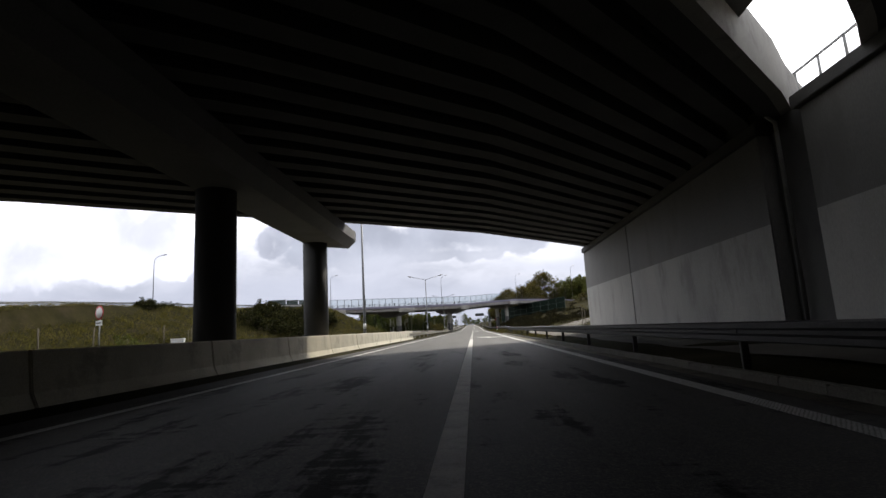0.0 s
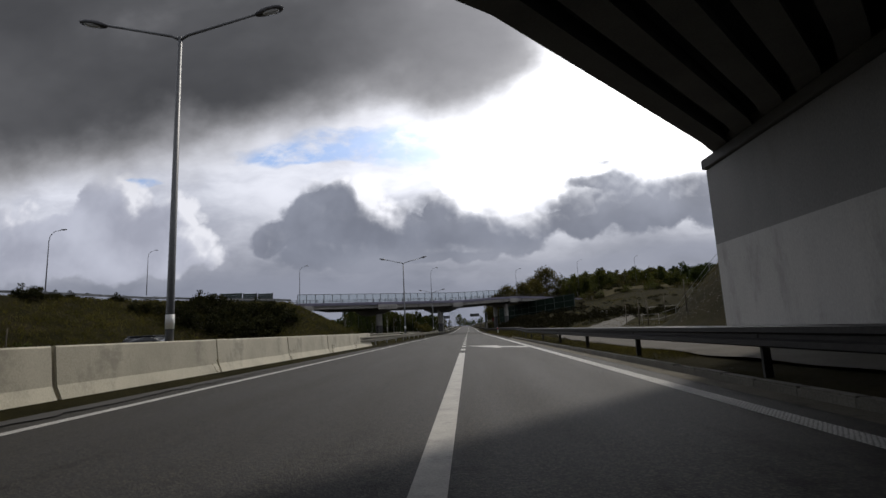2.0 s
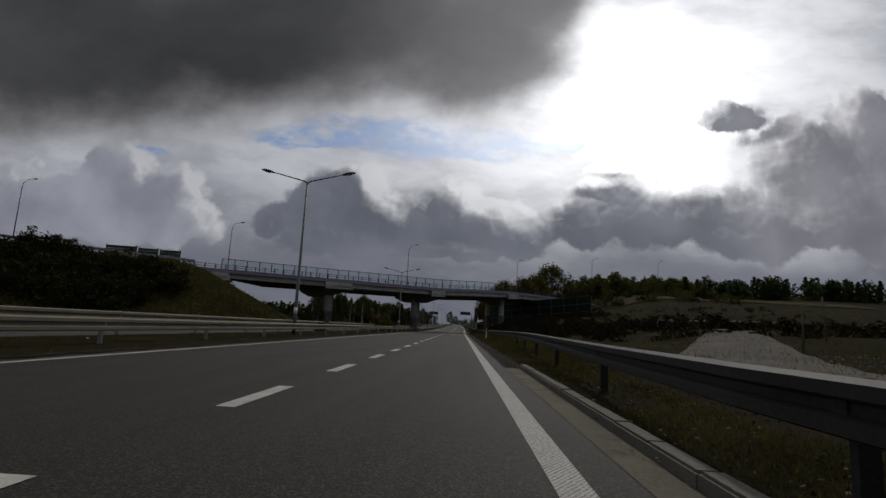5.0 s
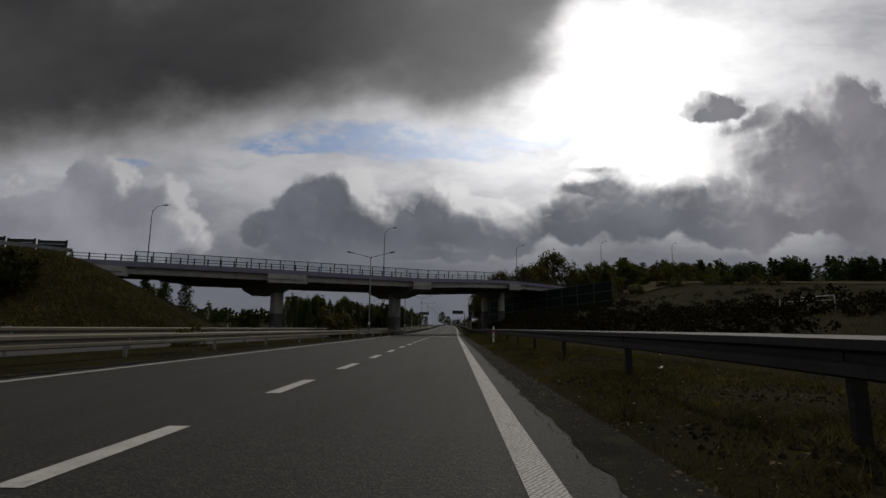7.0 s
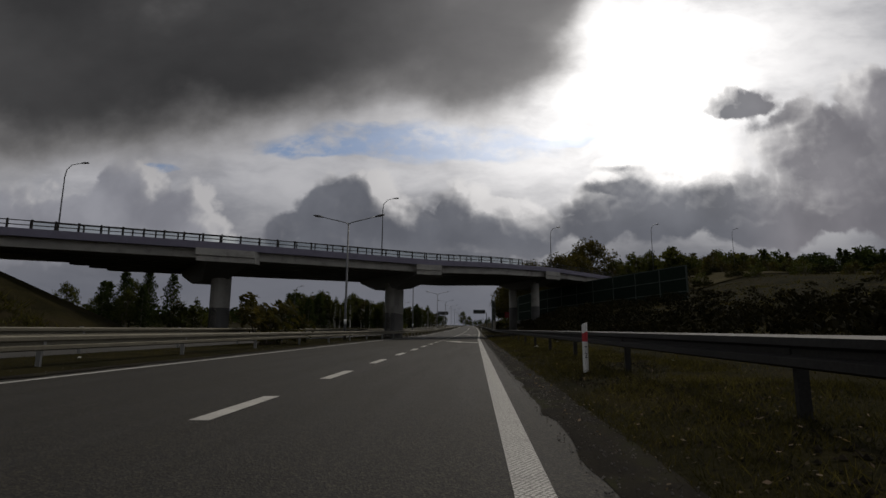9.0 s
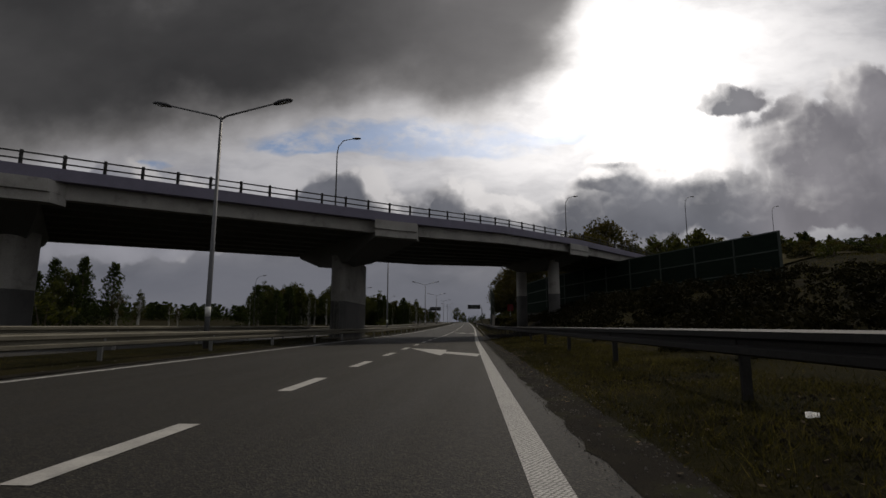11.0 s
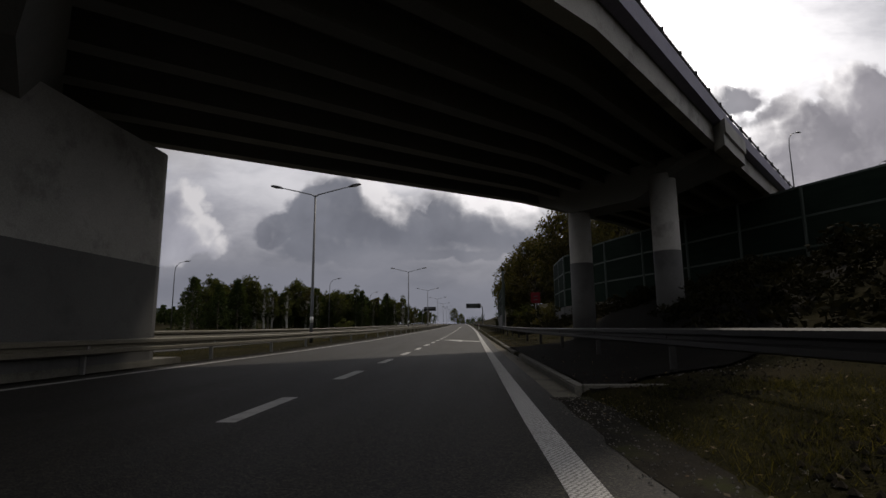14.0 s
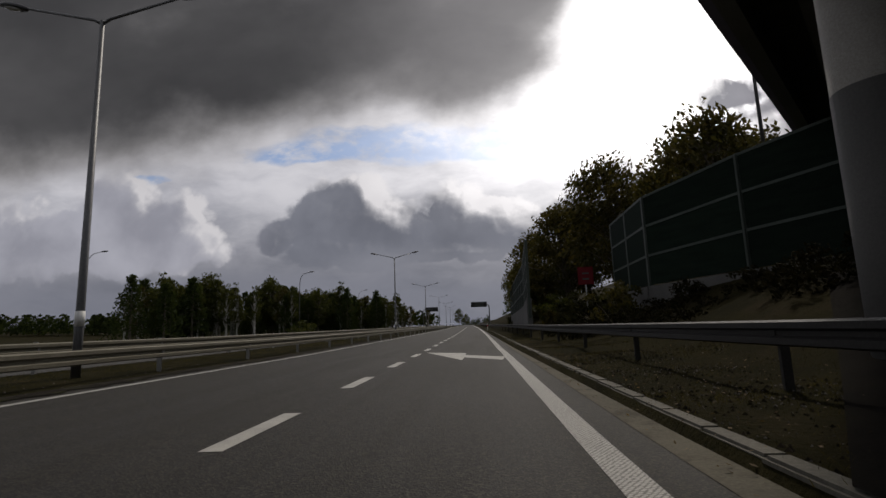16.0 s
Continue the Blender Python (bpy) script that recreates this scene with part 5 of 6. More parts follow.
for i in range(230):
    u = i / 229
    spots.append((92 + 230 * u + rnd.uniform(-3, 3), 300 - 40 * u + rnd.uniform(-6, 10), rnd.uniform(0.75, 1.0)))
thicket("tree_belt", "belt of dark spruces and broad trees on the skyline", "trees", [far_pine, far_pine, far_oak, far_birch], spots, LEAF_DARK, 2.0)
copies([far_oak], [(60, 254, 0.8)])
copies([far_oak_b], [(71, 252, 0.7)])
copies([far_birch], [(82, 257, 0.75)])
copies([far_pine], [(90, 260, 0.8)])
copies([low_bush], [(40, 205, 0.8)])
copies([low_bush_b], [(48, 212, 0.9)])
copies([pine_b, birch_b, oak_b], [(66, 120, 0.4), (80, 150, 0.5), (86, 140, 0.55), (74, 128, 0.42), (92, 150, 0.5)])
copies([oak_b, oak_a, birch_b], [(40 + 5.5 * i + rnd.uniform(-2, 2), 246 + 4 * i + rnd.uniform(-4, 4), rnd.uniform(0.7, 1.0)) for i in range(12)])
copies([bush_b, bush_a, bush_c], [(34 + 46 * rnd.random(), 196 + 44 * rnd.random(), rnd.uniform(0.6, 1.2)) for i in range(40)])
# undergrowth on the right slope
spots = []
for i in range(260):
    y = rnd.uniform(92, 182)
    x = rnd.uniform(11.0, 14.5) + max(0.0, y - 120) * 0.04 + rnd.random() ** 1.5 * 20
    spots.append((x, y, rnd.uniform(0.30, 0.68)))
for i in range(170):
    y = rnd.uniform(138, 180)
    spots.append((9.3 + max(0.0, y - 160) * 0.05 + 9 * rnd.random(), y, rnd.uniform(0.25, 0.5)))
for i in range(150):
    y = rnd.uniform(184, 218)
    spots.append((9.5 + max(0.0, 205 - y) * 0.30 + rnd.uniform(-1.6, 2.4), y, rnd.uniform(0.18, 0.40)))
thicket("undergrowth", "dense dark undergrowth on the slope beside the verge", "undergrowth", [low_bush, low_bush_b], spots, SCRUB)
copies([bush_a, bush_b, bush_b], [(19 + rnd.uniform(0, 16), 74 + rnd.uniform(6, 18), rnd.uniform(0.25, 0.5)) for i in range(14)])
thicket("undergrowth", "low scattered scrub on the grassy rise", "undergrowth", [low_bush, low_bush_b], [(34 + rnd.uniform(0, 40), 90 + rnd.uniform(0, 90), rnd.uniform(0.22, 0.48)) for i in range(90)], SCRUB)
# bushes on the left banks and in the median
spots = [(-50 + 15 * rnd.random(), 108 + 16 * rnd.random(), rnd.uniform(0.8, 1.35)) for i in range(46)]
spots += [(-66 + 14 * rnd.random(), 92 + 24 * rnd.random(), rnd.uniform(0.5, 0.9)) for i in range(14)]
copies([bush_b], spots)
copies([bush_c, bush_a], [(-30, 42, 0.8), (-34, 30, 0.6), (-28, 55, 0.5), (-40, 64, 0.7), (-31, 18, 0.6)])
copies([bush_c], [(-9.3, 134.0, 1.25), (-9.1, 132.2, 0.8)])
copies([bush_a], [(-10.0, 106.0, 0.45), (-26, 152, 1.1), (-31, 165, 1.2), (-15, 232, 0.8)])
copies([bush_a, bush_b, bush_c], [(9.5 + rnd.uniform(0, 3.5), 206 + 3.2 * i, rnd.uniform(0.5, 1.0)) for i in range(24)])
clear_marks(None)


# far woods on the skyline, too many to count
def far_woods():
    rng = random.Random(11)
    verts, faces = [], []
    def belt(x0, y0, x1, y1, n, h0, h1, base):
        for i in range(n):
            t = rng.random()
            x, y = x0 + (x1 - x0) * t, y0 + (y1 - y0) * t + rng.uniform(-15, 15)
            z = base if base is not None else ground_z(x, y)
            h = rng.uniform(h0, h1)
            cs = [(x + rng.uniform(-2, 2), y + rng.uniform(-2, 2), z + h * (0.25 + 0.7 * j / 5), 2.6 * (1.15 - j / 6)) for j in range(6)]
            v, f = leaf_cloud(cs, 22, 0.8, 1.0, rng)
            k = len(verts)
            verts.extend(v)
            faces.extend([tuple(a + k for a in q) for q in f])
    belt(-420, 420, -80, 470, 420, 7, 12, None)
    belt(-80, 520, -22, 560, 50, 8, 12, None)
    belt(20, 440, 60, 520, 40, 10, 14, None)
    belt(-22, 1300, 40, 1350, 46, 10, 18, None)
    belt(130, 420, 520, 300, 160, 9, 12, None)
    ob = new("far_woods", mesh("far_woods", verts, faces, LEAF_DARK))
    tagged(ob, "dark distant woods along the skyline", "woods", kind="stuff")


far_woods()


# ---------------- path, shoulder and small things ----------------
def draped(name, left, right, mat, lift, across=4, step=2.0):
    """A strip between two edge lines laid on the ground."""
    L, R = [], []
    for k in range(len(left) - 1):
        n = max(1, int(math.dist(left[k], left[k + 1]) / step))
        for i in range(n):
            t = i / n
            L.append((left[k][0] + (left[k + 1][0] - left[k][0]) * t, left[k][1] + (left[k + 1][1] - left[k][1]) * t))
            R.append((right[k][0] + (right[k + 1][0] - right[k][0]) * t, right[k][1] + (right[k + 1][1] - right[k][1]) * t))
    L.append(left[-1]), R.append(right[-1])
    verts, faces = [], []
    for a, b in zip(L, R):
        for j in range(across + 1):
            t = j / across
            x, y = a[0] + (b[0] - a[0]) * t, a[1] + (b[1] - a[1]) * t
            verts.append((x, y, ground_z(x, y) + lift))
    w = across + 1
    for i in range(len(L) - 1):
        for j in range(across):
            faces.append((i * w + j, i * w + j + 1, (i + 1) * w + j + 1, (i + 1) * w + j))
    return mesh(name, verts, faces, mat, True)


path = new("pavement", draped("pavement", [(6.0, -6), (6.0, 40), (6.4, 58), (8.2, 70), (10.5, 78), (16.9, 90), (24.5, 104), (27.5, 110)],
                              [(10.2, -6), (10.2, 40), (10.3, 52), (11.0, 62), (13.6, 72), (20.2, 87), (27.6, 103), (30.8, 109)], PATHMAT, 0.05, 8, 1.0))
tagged(path, "pale sandy pavement curving away behind the guard rail", "pavement", kind="structure")

slope = new("dry_slope", draped("dry_slope", [(44, 200), (58, 206), (80, 208), (120, 205)], [(50, 226), (62, 238), (86, 246), (126, 246)], STRAW, 0.25, 10, 2.0))
tagged(slope, "pale straw-coloured grass on the rise", "grass slope", kind="structure")

gutter = new("gutter", strip("gutter", 4.08, 4.46, -4, 73, 0.005, GUTTER))
tagged(gutter, "pale concrete gutter strip beside the kerb", "gutter", kind="structure")
gutter2 = new("gutter", strip("gutter", 4.08, 4.46, 165.5, 290, 0.005, GUTTER))
tagged(gutter2, "pale concrete gutter strip beside the kerb", "gutter", kind="structure")


# soil sheet only where the deck shades the ground; its colour holds that shade
under = new("bare_ground", draped("bare_ground", [(4.68, 166), (4.68, 174), (4.68, 182)], [(20.0, 178), (19.0, 188), (15.5, 198)], UNDER_SHADE, 0.05, 14, 1.0))
tagged(under, "bare soil sheet darkened for the shade under the overpass", "bare ground", kind="structure")


def ragged_strip(name, x0, x1, y0, y1, z, mat, wobble, seed):
    rng = random.Random(seed)
    verts, faces = [], []
    n = int((y1 - y0) / 0.35)
    for i in range(n + 1):
        y = y0 + (y1 - y0) * i / n
        b, h = swing(y), z + climb(y)
        verts += [(x0 + b + rng.uniform(-wobble, wobble), y, h), (x1 + b + rng.uniform(-wobble, wobble) * 2, y, h + 0.012)]
    for i in range(n):
        faces.append((2 * i, 2 * i + 1, 2 * i + 3, 2 * i + 2))
    return mesh(name, verts, faces, mat)


sh = new("road_shoulder", ragged_strip("road_shoulder", 4.06, 4.95, 73, 166, 0.006, SOIL, 0.06, 3))
tagged(sh, "gritty brown soil along the asphalt edge", "road shoulder", kind="structure")
sh = new("road_shoulder", ragged_strip("road_shoulder", -7.35, -6.25, 62, 420, 0.010, SOIL, 0.08, 4))
tagged(sh, "dusty soil strip beside the median", "road shoulder", kind="structure")
sh = new("road_shoulder", ragged_strip("road_shoulder", -7.5, -6.3, -40, 63, 0.008, ASPHALT_FAR, 0.05, 6))
tagged(sh, "dusty grey strip at the foot of the concrete barrier", "road shoulder", kind="structure")


def grass():
    """Blades on the verge, the median and the bank."""
    rng = random.Random(21)
    verts, faces = [], []
    def blades(n, x0, x1, y0, y1, h0, h1, w, clump, spread_=0.22, bald=-0.28):
        made = 0
        while made < n:
            cx, cy = rng.uniform(x0, x1), rng.uniform(y0, y1)
            if noise.noise((cx * 0.5, cy * 0.5, 7)) + 0.5 * noise.noise((cx * 2.1, cy * 2.1, 4)) < bald:
                continue
            for _ in range(clump):
                x, y = cx + rng.gauss(0, spread_), cy + rng.gauss(0, spread_)
                if 6.0 < x < 12 and y < 60:
                    continue
                z = ground_z(x, y)
                h = h0 + (h1 - h0) * rng.random() ** 2.2
                a = rng.uniform(0, 6.28)
                dx, dy = math.cos(a) * w, math.sin(a) * w
                lx, ly = rng.gauss(0, 0.8) * h, rng.gauss(0, 0.8) * h
                k = len(verts)
                verts.extend([(x - dx, y - dy, z - 0.02), (x + dx, y + dy, z - 0.02), (x + lx, y + ly, z + h)])
                faces.append((k, k + 1, k + 2))
                made += 1
    blades(230000, 4.62, 8.6, 73, 166, 0.03, 0.15, 0.0055, 18, 0.15)
    blades(44000, 4.72, 6.2, 36, 73, 0.02, 0.13, 0.005, 12, 0.14)
    blades(40000, 4.72, 9.5, 181, 226, 0.015, 0.08, 0.004, 12)
    blades(9000, 4.85, 9.5, 73, 166, 0.10, 0.32, 0.004, 7, 0.07)
    blades(34000, 9.0, 24, 66, 168, 0.06, 0.28, 0.010, 10, 0.4)
    blades(56000, -10.8, -7.4, 62, 230, 0.02, 0.12, 0.005, 12)
    blades(14000, 18, 30, 56, 80, 0.08, 0.22, 0.012, 8)
    # leafy weeds under the rail and at the barrier's foot
    def weed(cx, cy, r, h, n):
        for _ in range(n):
            x, y = cx + rng.gauss(0, r), cy + rng.gauss(0, r)
            z = max(0.0, ground_z(x, y)) + h * rng.random()
            u = Vector((rng.gauss(0, 1), rng.gauss(0, 1), rng.gauss(0, .4))).normalized()
            w = u.cross(Vector((rng.gauss(0, .5), rng.gauss(0, .5), 1))).normalized()
            s_ = rng.uniform(0.012, 0.035)
            k = len(verts)
            p = Vector((x, y, z))
            verts.extend([p - u * s_, p + w * s_ * 0.5, p + u * s_, p - w * s_ * 0.5])
            faces.append((k, k + 1, k + 2, k + 3))
    for _ in range(70):
        weed(rng.uniform(5.0, 6.2), rng.uniform(44, 74), rng.uniform(0.08, 0.2), rng.uniform(0.06, 0.2), 45)
    for _ in range(150):
        weed(rng.uniform(5.0, 8.6), rng.uniform(76, 166), rng.uniform(0.06, 0.16), rng.uniform(0.04, 0.12), 30)
    for y in (45.3, 52.1, 58.0, 38.6):
        weed(-7.38, y, 0.05, 0.42, 60)
    ob = new("grass", mesh("grass", verts, faces, GRASS))
    tagged(ob, "short rough green grass with dry stalks", "grass", kind="stuff")
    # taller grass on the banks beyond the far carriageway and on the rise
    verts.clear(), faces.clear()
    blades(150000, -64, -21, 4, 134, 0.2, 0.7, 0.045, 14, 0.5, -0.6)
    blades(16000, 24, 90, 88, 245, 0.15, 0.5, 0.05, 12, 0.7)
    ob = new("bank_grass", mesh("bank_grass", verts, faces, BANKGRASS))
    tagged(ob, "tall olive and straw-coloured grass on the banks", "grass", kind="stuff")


GRASS = material("grass_blades", (0.011, 0.0125, 0.004), (0.074, 0.068, 0.025), 0.75, 2.5, 0.3, 0.0, gloss=0.08, island=0.75, thin=0.45)
grass()


CLODS = material("earth_crumbs", (0.006, 0.0055, 0.004), (0.034, 0.029, 0.020), 0.95, 30.0, 0.8, 0.0, island=0.6, gloss=0.05)
GRIT = material("grit", (0.05, 0.046, 0.04), (0.16, 0.15, 0.135), 0.9, 30.0, 0.8, 0.0, island=0.5)


def pebbles():
    rng = random.Random(31)
    verts, faces = [], []
    def scatter(n, x0, x1, y0, y1, s0, s1):
        for _ in range(n):
            x, y, s = rng.uniform(x0, x1), rng.uniform(y0, y1), rng.uniform(s0, s1)
            z = max(0.015, ground_z(x, y))
            k = len(verts)
            ring = [(x + s * rng.uniform(.7, 1) * math.cos(a), y + s * rng.uniform(.7, 1) * math.sin(a), z - 0.003) for a in (0, 1.57, 3.14, 4.71)]
            verts.extend(ring + [(x, y, z + s * 0.7)])
            faces.extend([(k, k + 1, k + 4), (k + 1, k + 2, k + 4), (k + 2, k + 3, k + 4), (k + 3, k, k + 4)])
    scatter(14000, 3.95, 5.1, 73, 166, 0.005, 0.018)
    scatter(2600, 4.7, 9.0, 167, 192, 0.008, 0.035)
    scatter(900, -7.3, -6.3, 62, 200, 0.008, 0.03)
    scatter(2600, 15, 28, 54, 80, 0.03, 0.10)
    ob = new("gravel", mesh("gravel", verts, faces, GRIT))
    tagged(ob, "loose grey grit and small stones on the verge", "gravel", kind="stuff")
    # crumbs of earth between the grass
    verts.clear(), faces.clear()
    scatter(26000, 4.85, 8.8, 73, 166, 0.012, 0.05)
    scatter(6000, 4.75, 9.0, 36, 73, 0.012, 0.045)
    scatter(7000, 4.7, 9.5, 166, 205, 0.012, 0.05)
    ob = new("soil_crumbs", mesh("soil_crumbs", verts, faces, CLODS))
    tagged(ob, "dark crumbs of earth on the verge", "soil", kind="stuff")


pebbles()


def fallen_leaves():
    """Dead leaves and scraps lying in the short grass."""
    rng = random.Random(77)
    verts, faces = [], []
    for _ in range(6500):
        y = rng.uniform(40, 166) if rng.random() < 0.8 else rng.uniform(166, 195)
        x = 4.3 + 4.2 * rng.random() ** 1.4
        if y < 73 and x > 6.0:
            continue
        z = max(0.01, ground_z(x, y)) + rng.uniform(0.01, 0.06)
        u = Vector((rng.gauss(0, 1), rng.gauss(0, 1), rng.gauss(0, .35))).normalized()
        w = u.cross(Vector((rng.gauss(0, .3), rng.gauss(0, .3), 1))).normalized()
        s = rng.uniform(0.010, 0.034)
        p = Vector((x, y, z))
        k = len(verts)
        verts += [p - u * s, p + w * s * 0.6, p + u * s, p - w * s * 0.6]
        faces.append((k, k + 1, k + 2, k + 3))
    tagged(new("fallen_leaves", mesh("fallen_leaves", verts, faces, DEADLEAF)), "brown and pale fallen leaves strewn over the verge", "leaves", kind="stuff")


DEADLEAF = material("dead_leaves", (0.05, 0.036, 0.020), (0.20, 0.16, 0.11), 0.8, 6.0, 0.8, 0.0, gloss=0.1, island=0.7, thin=0.3)
fallen_leaves()


def text_mesh(name, body, size, mat):
    cu = bpy.data.curves.new(name, "FONT")
    cu.body, cu.size, cu.align_x, cu.align_y, cu.extrude = body, size, "CENTER", "CENTER", 0.001
    ob = bpy.data.objects.new(name, cu)
    me = bpy.data.meshes.new_from_object(ob)
    me.materials.clear()
    me.materials.append(mat)
    bpy.data.objects.remove(ob)
    return me


def delineator(x, y, number):
    ob = thing("delineator_post", "white plastic roadside post with a red band", "delineator post", "delineator posts", pose(x, y, ground_z(x, y)))
    bm = bmesh.new()
    prof = [(-0.06, 0.025), (-0.02, -0.035), (0.02, -0.035), (0.06, 0.025), (0.03, 0.04), (-0.03, 0.04)]
    def shell(z0, z1, grow, slope):
        b = bmesh.new()
        lo = [b.verts.new((u * grow, v * grow, z0)) for u, v in prof]
        hi = [b.verts.new((u * grow, v * grow, z1 + slope * u)) for u, v in prof]
        b.faces.new(lo), b.faces.new(hi)
        for i in range(6):
            b.faces.new((lo[i], lo[(i + 1) % 6], hi[(i + 1) % 6], hi[i]))
        return b
    bm.free()
    part("body", from_bm("body", shell(-0.3, 1.05, 1.0, 0.5), WHITE), ob)
    part("red_band", from_bm("red_band", shell(0.66, 0.86, 1.02, 0.5), RED), ob, "red reflecting band")
    if number:
        part("numeral", text_mesh("numeral", number, 0.16, BLACK), ob, m=pose(0, -0.0385, 0.36, 90))
        part("number_bar", box_mesh("number_bar", 0.05, 0.004, 0.022, BLACK), ob, m=pose(0, -0.0385, 0.55))


delineator(5.55, 114.6, "2")
delineator(5.0, 262.0, "")


def gantry(x, y, turn, label):
    ob = thing("gantry_sign", label, "road sign", "gantry signs", pose(x, y, climb(y), 0, 0, turn))
    part("mast", tube("mast", [(0, 0, -0.3), (0, 0, 7.6), (-0.3, 0, 8.4), (-1.0, 0, 8.7), (-6.8, 0, 8.8)], [0.22, 0.2, 0.18, 0.17, 0.14], POLE, 12), ob)
    panel = part("sign_board", box_mesh("sign_board", 6.2, 0.14, 2.0, BLACK, 0.03), ob, m=pose(-3.9, -0.25, 8.6))
    for z in (-0.45, 0.1, 0.6):
        part("legend_bar", box_mesh("legend_bar", 3.6, 0.01, 0.22, GREYPANEL), panel, m=pose(0.2, -0.078, z))


gantry(9.2, 379, 0, "dark overhead lane sign on a cantilever mast")
gantry(-20.5, 420, 180, "dark overhead lane sign on a cantilever mast")


def round_sign(x, y):
    ob = thing("prohibition_sign", "round white road sign with red rim and plate on a post", "road sign", "", pose(x, y, ground_z(x, y), 0, 0, -25))
    part("post", tube("post", [(0, 0, -0.2), (0, 0, 3.7)], 0.04, STEEL, 8), ob)
    disc = tube("disc", [(0, -0.045, 3.25), (0, -0.065, 3.25)], 0.45, RED, 32)
    d = part("rim", disc, ob, "red rim")
    part("face", tube("face", [(0, -0.064, 3.25), (0, -0.070, 3.25)], 0.36, WHITE, 32), d)
    part("plate", box_mesh("plate", 0.72, 0.02, 0.3, WHITE, 0.01), ob, m=pose(0, -0.055, 2.6))
    part("legend_bar", box_mesh("legend_bar", 0.5, 0.006, 0.07, BLACK), ob, m=pose(0, -0.069, 2.6))


round_sign(-23.6, 30.0)


def red_sign(x, y):
    ob = thing("warning_sign", "small red sign on a thin post", "road sign", "", pose(x, y, ground_z(x, y)))
    part("post", tube("post", [(0, 0, -0.2), (0, 0, 3.6)], 0.045, STEEL, 8), ob)
    # plate and bars are coloured dim, as in shade
    part("plate", box_mesh("plate", 0.95, 0.03, 1.1, RED_SHADED, 0.02), ob, m=pose(0, -0.06, 3.2))
    for z in (3.0, 3.35):
        part("legend_bar", box_mesh("legend_bar", 0.4, 0.006, 0.10, GREYPANEL), ob, m=pose(0, -0.078, z))


red_sign(9.8, 211.0)


def cabinet(x, y):
    ob = thing("utility_cabinet", "white utility cabinet on a concrete base", "cabinet", "", pose(x, y, ground_z(x, y), 0, 0, 15))
    part("base", box_mesh("base", 1.1, 0.6, 0.3, CONCRETE, 0.02, True), ob, m=pose(0, 0, -0.1))
    part("body", box_mesh("body", 1.0, 0.5, 1.2, WHITE, 0.02, True), ob, m=pose(0, 0, 0.2))
    part("lid", box_mesh("lid", 1.08, 0.58, 0.08, WHITE, 0.02, True), ob, m=pose(0, 0, 1.4))
    part("door", box_mesh("door", 0.44, 0.02, 1.0, WHITE, 0.008, True), ob, m=pose(-0.24, -0.255, 0.3))
    part("door", box_mesh("door", 0.44, 0.02, 1.0, WHITE, 0.008, True), ob, m=pose(0.24, -0.255, 0.3))


cabinet(-24.3, 40.0)


def stake(x, y, h):
    ob = new("wooden_stake", tube("wooden_stake", [(0, 0, -0.3), (0.01, 0, h * 0.5), (0, 0.01, h)], [0.05, 0.045, 0.04], BARK, 8))
    ob.matrix_basis = pose(x, y, ground_z(x, y), random.uniform(-2, 2), random.uniform(-2, 2), 0)
    tagged(ob, "thin brown wooden stake in the grass", "stake", "wooden stakes")


for x, y, h in ((17.0, 71.5, 2.4), (20.5, 76.5, 2.6), (14.5, 66.5, 2.4), (18.2, 82, 2.2), (16, 60.5, 2.3), (22, 86, 2.4), (-27, 24, 2.6), (-28.5, 31, 2.5), (-29, 36.5, 2.6), (-28, 44, 2.6), (-30, 52, 2.5), (-31, 20, 2.7), (-36, 62, 2.4), (62, 100, 8.0), (54, 96, 6.0)):
    stake(x, y, h)


def stair_rail():
    """Handrail up the edge of the bank."""
    ob = thing("handrail", "thin steel handrail climbing the grassy bank", "handrail")
    a, b = (17.6, 75.0), (27.0, 64.5)
    pts = []
    for i in range(9):
        t = i / 8
        x, y = a[0] + (b[0] - a[0]) * t, a[1] + (b[1] - a[1]) * t
        pts.append((x, y, ground_z(x, y)))
    for x, y, z in pts:
        part("post", tube("post", [(x, y, z - 0.2), (x, y, z + 1.05)], 0.02, STEEL, 6), ob)
    for h in (0.55, 1.05):
        part("rail", tube("rail", [(x, y, z + h) for x, y, z in pts], 0.018, STEEL, 6), ob)


stair_rail()


def path_rail(points, label):
    ob = thing("path_railing", label, "railing", "path railings")
    p = [(x, y, ground_z(x, y)) for x, y in points]
    for x, y, z in p:
        part("post", tube("post", [(x, y, z - 0.2), (x, y, z + 1.05)], 0.025, STEEL, 6), ob)
    part("rail", tube("rail", [(x, y, z + 1.05) for x, y, z in p], 0.025, STEEL, 6), ob)


path_rail([(27.5, 121), (30.0, 123), (32.5, 124), (35.5, 123.5), (37.5, 121), (38.5, 118)], "pale steel railing round the end of the pavement")
path_rail([(23.0, 108), (24.0, 111), (23.6, 113.5)], "short pale steel railing beside the pavement")


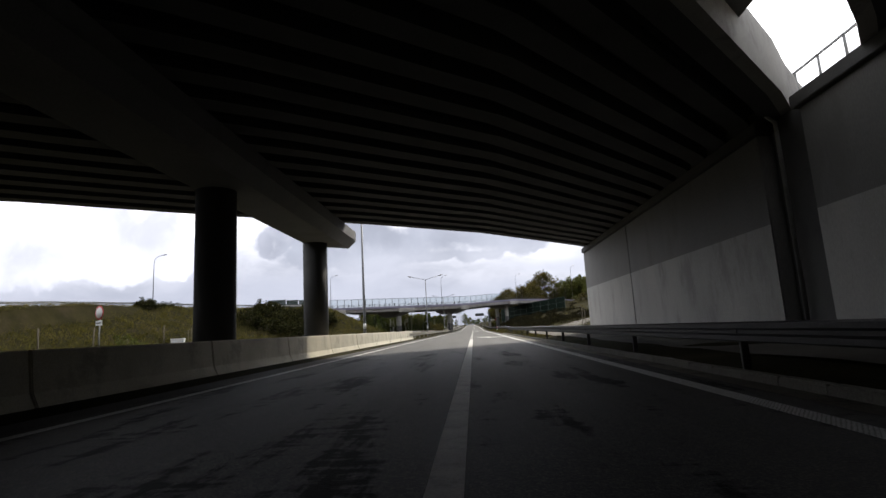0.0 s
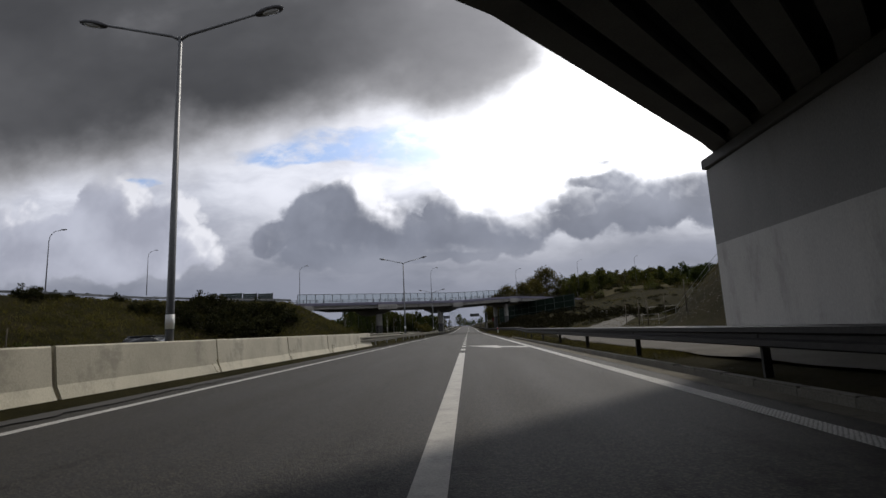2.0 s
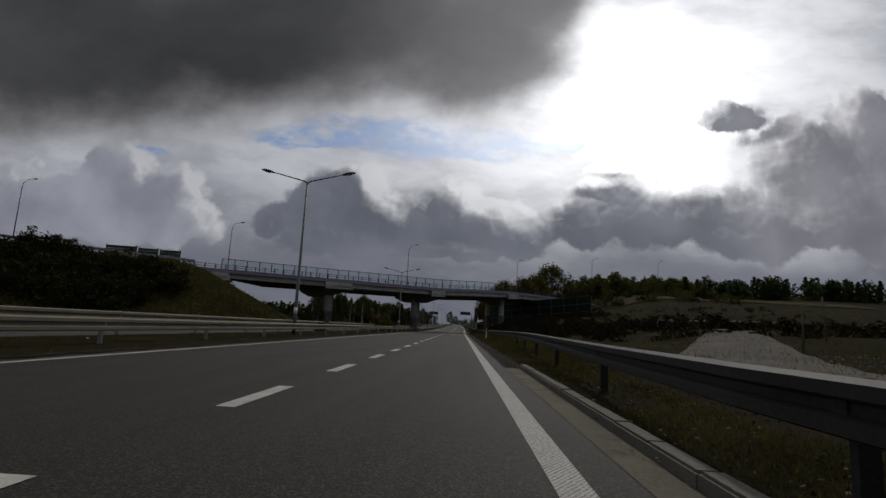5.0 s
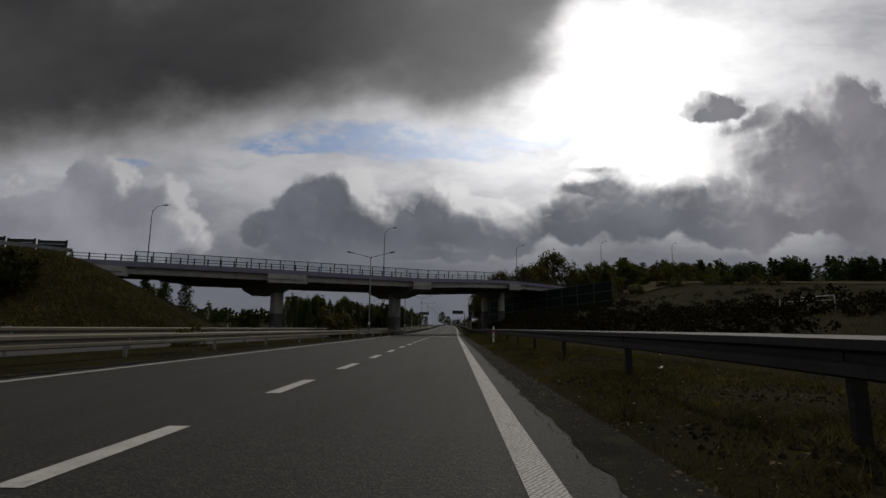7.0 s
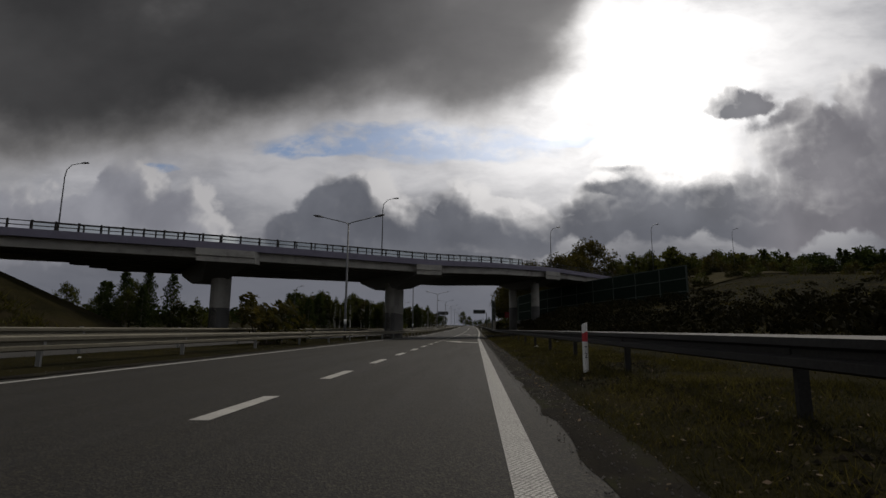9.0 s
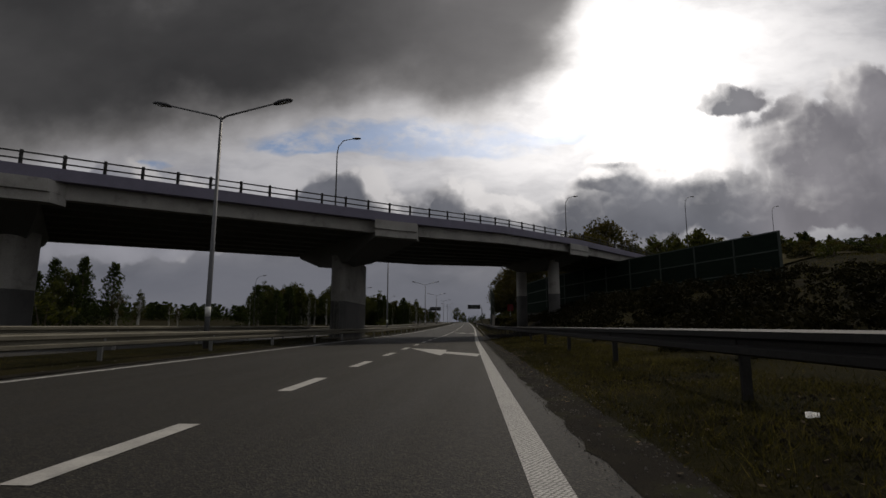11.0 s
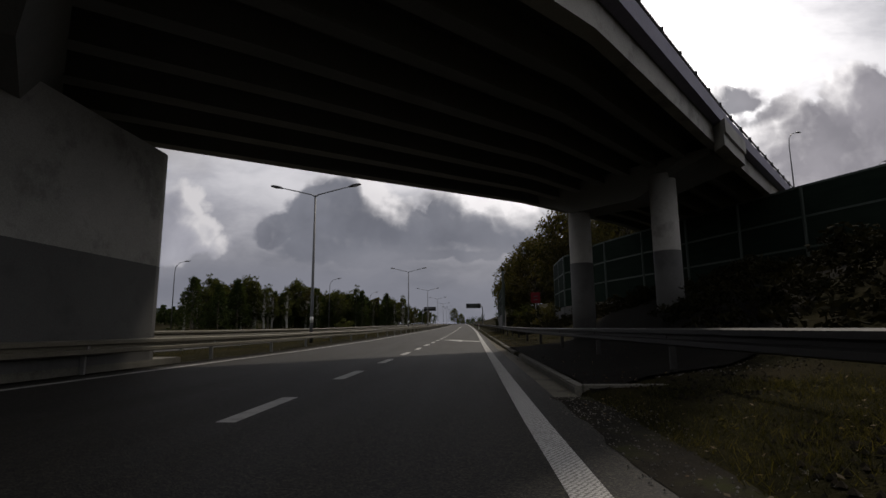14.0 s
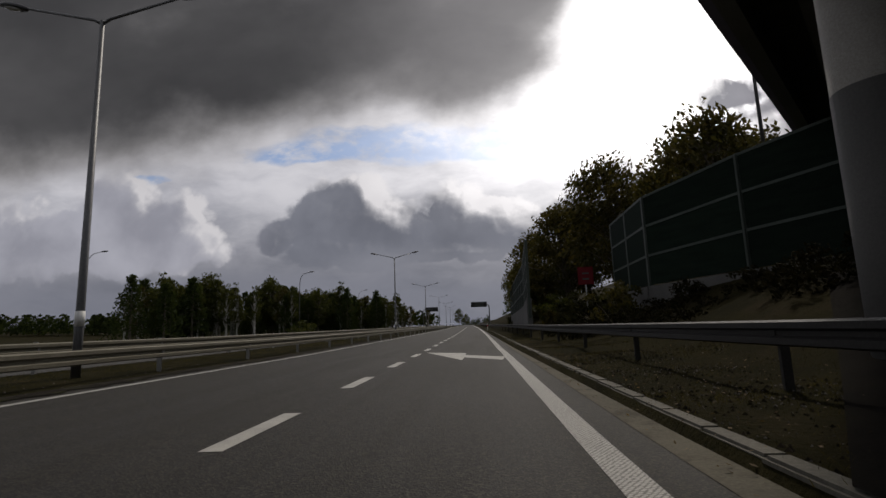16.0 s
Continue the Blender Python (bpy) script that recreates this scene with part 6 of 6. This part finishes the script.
# ---------------- parked car on the far carriageway ----------------
def car(x, y, turn):
    ob = thing("hatchback_car", "dark grey hatchback car on the far carriageway", "car", "", pose(x, y, 0.0, 0, 0, turn))
    side = [(-2.0, 0.32), (-2.05, 0.62), (-1.95, 0.86), (-1.15, 0.98), (-0.95, 1.0), (0.95, 1.0), (1.75, 0.95), (2.02, 0.80), (2.05, 0.40), (1.95, 0.28)]
    def loft(outline, half, inset, mat, name):
        bm = bmesh.new()
        a = [bm.verts.new((-half + inset * max(0, z - 0.9), u, z)) for u, z in outline]
        b = [bm.verts.new((half - inset * max(0, z - 0.9), u, z)) for u, z in outline]
        bm.faces.new(a), bm.faces.new(b)
        k = len(outline)
        for i in range(k):
            bm.faces.new((a[i], a[(i + 1) % k], b[(i + 1) % k], b[i]))
        bmesh.ops.recalc_face_normals(bm, faces=bm.faces)
        bmesh.ops.bevel(bm, geom=bm.edges[:], offset=0.05, segments=2, affect="EDGES")
        return from_bm(name, bm, mat, True)
    body = part("body", loft(side, 0.88, 0.0, CAR_PAINT, "body"), ob)
    part("roof", loft([(-0.55, 0.99), (-0.15, 1.40), (0.2, 1.47), (1.2, 1.45), (1.45, 1.38), (1.8, 0.99)], 0.84, 0.32, CAR_GLASS, "roof"), ob, "dark glazed cabin")
    part("roof_panel", box_mesh("roof_panel", 1.3, 1.35, 0.05, CAR_PAINT, 0.02), ob, m=pose(0, 0.62, 1.465))
    for u in (-1.25, 1.3):
        for s in (-1, 1):
            w = part("wheel", tube("wheel", [(s * 0.78 - 0.1, u, 0.31), (s * 0.78 + 0.1, u, 0.31)], 0.31, TYRE, 20), ob)
            part("rim", tube("rim", [(s * 0.79 - 0.1, u, 0.31), (s * 0.79 + 0.1, u, 0.31)], 0.19, STEEL, 16), w)
    for s in (-1, 1):
        part("headlight", box_mesh("headlight", 0.34, 0.12, 0.16, LAMP_GLASS, 0.03), ob, m=pose(s * 0.62, -1.99, 0.74))
        part("tail_light", box_mesh("tail_light", 0.26, 0.10, 0.22, RED, 0.03), ob, m=pose(s * 0.68, 2.0, 0.82))


car(-15.3, 47.0, 0)


# ---------------- litter ----------------
def litter(x, y, s, turn):
    bm = bmesh.new()
    bmesh.ops.create_grid(bm, x_segments=3, y_segments=3, size=s)
    for v in bm.verts:
        v.co.z = 0.3 * s * noise.noise(v.co * 30 + Vector((x, y, 0)))
    ob = new("paper_scrap", from_bm("paper_scrap", bm, WHITE))
    ob.matrix_basis = pose(x, y, ground_z(x, y) + 0.05, random.uniform(-20, 20), random.uniform(-20, 20), turn)
    tagged(ob, "crumpled white scrap of litter in the grass", "litter", "litter")


for x, y in ((8.2, 107), (7.4, 92), (9.0, 96), (7.9, 116), (6.8, 150), (8.5, 154), (5.8, 54.5), (-9.0, 74), (-8.6, 118), (7.0, 180.5), (6.4, 131), (8.8, 139)):
    litter(x, y, random.uniform(0.03, 0.06), random.uniform(0, 360))
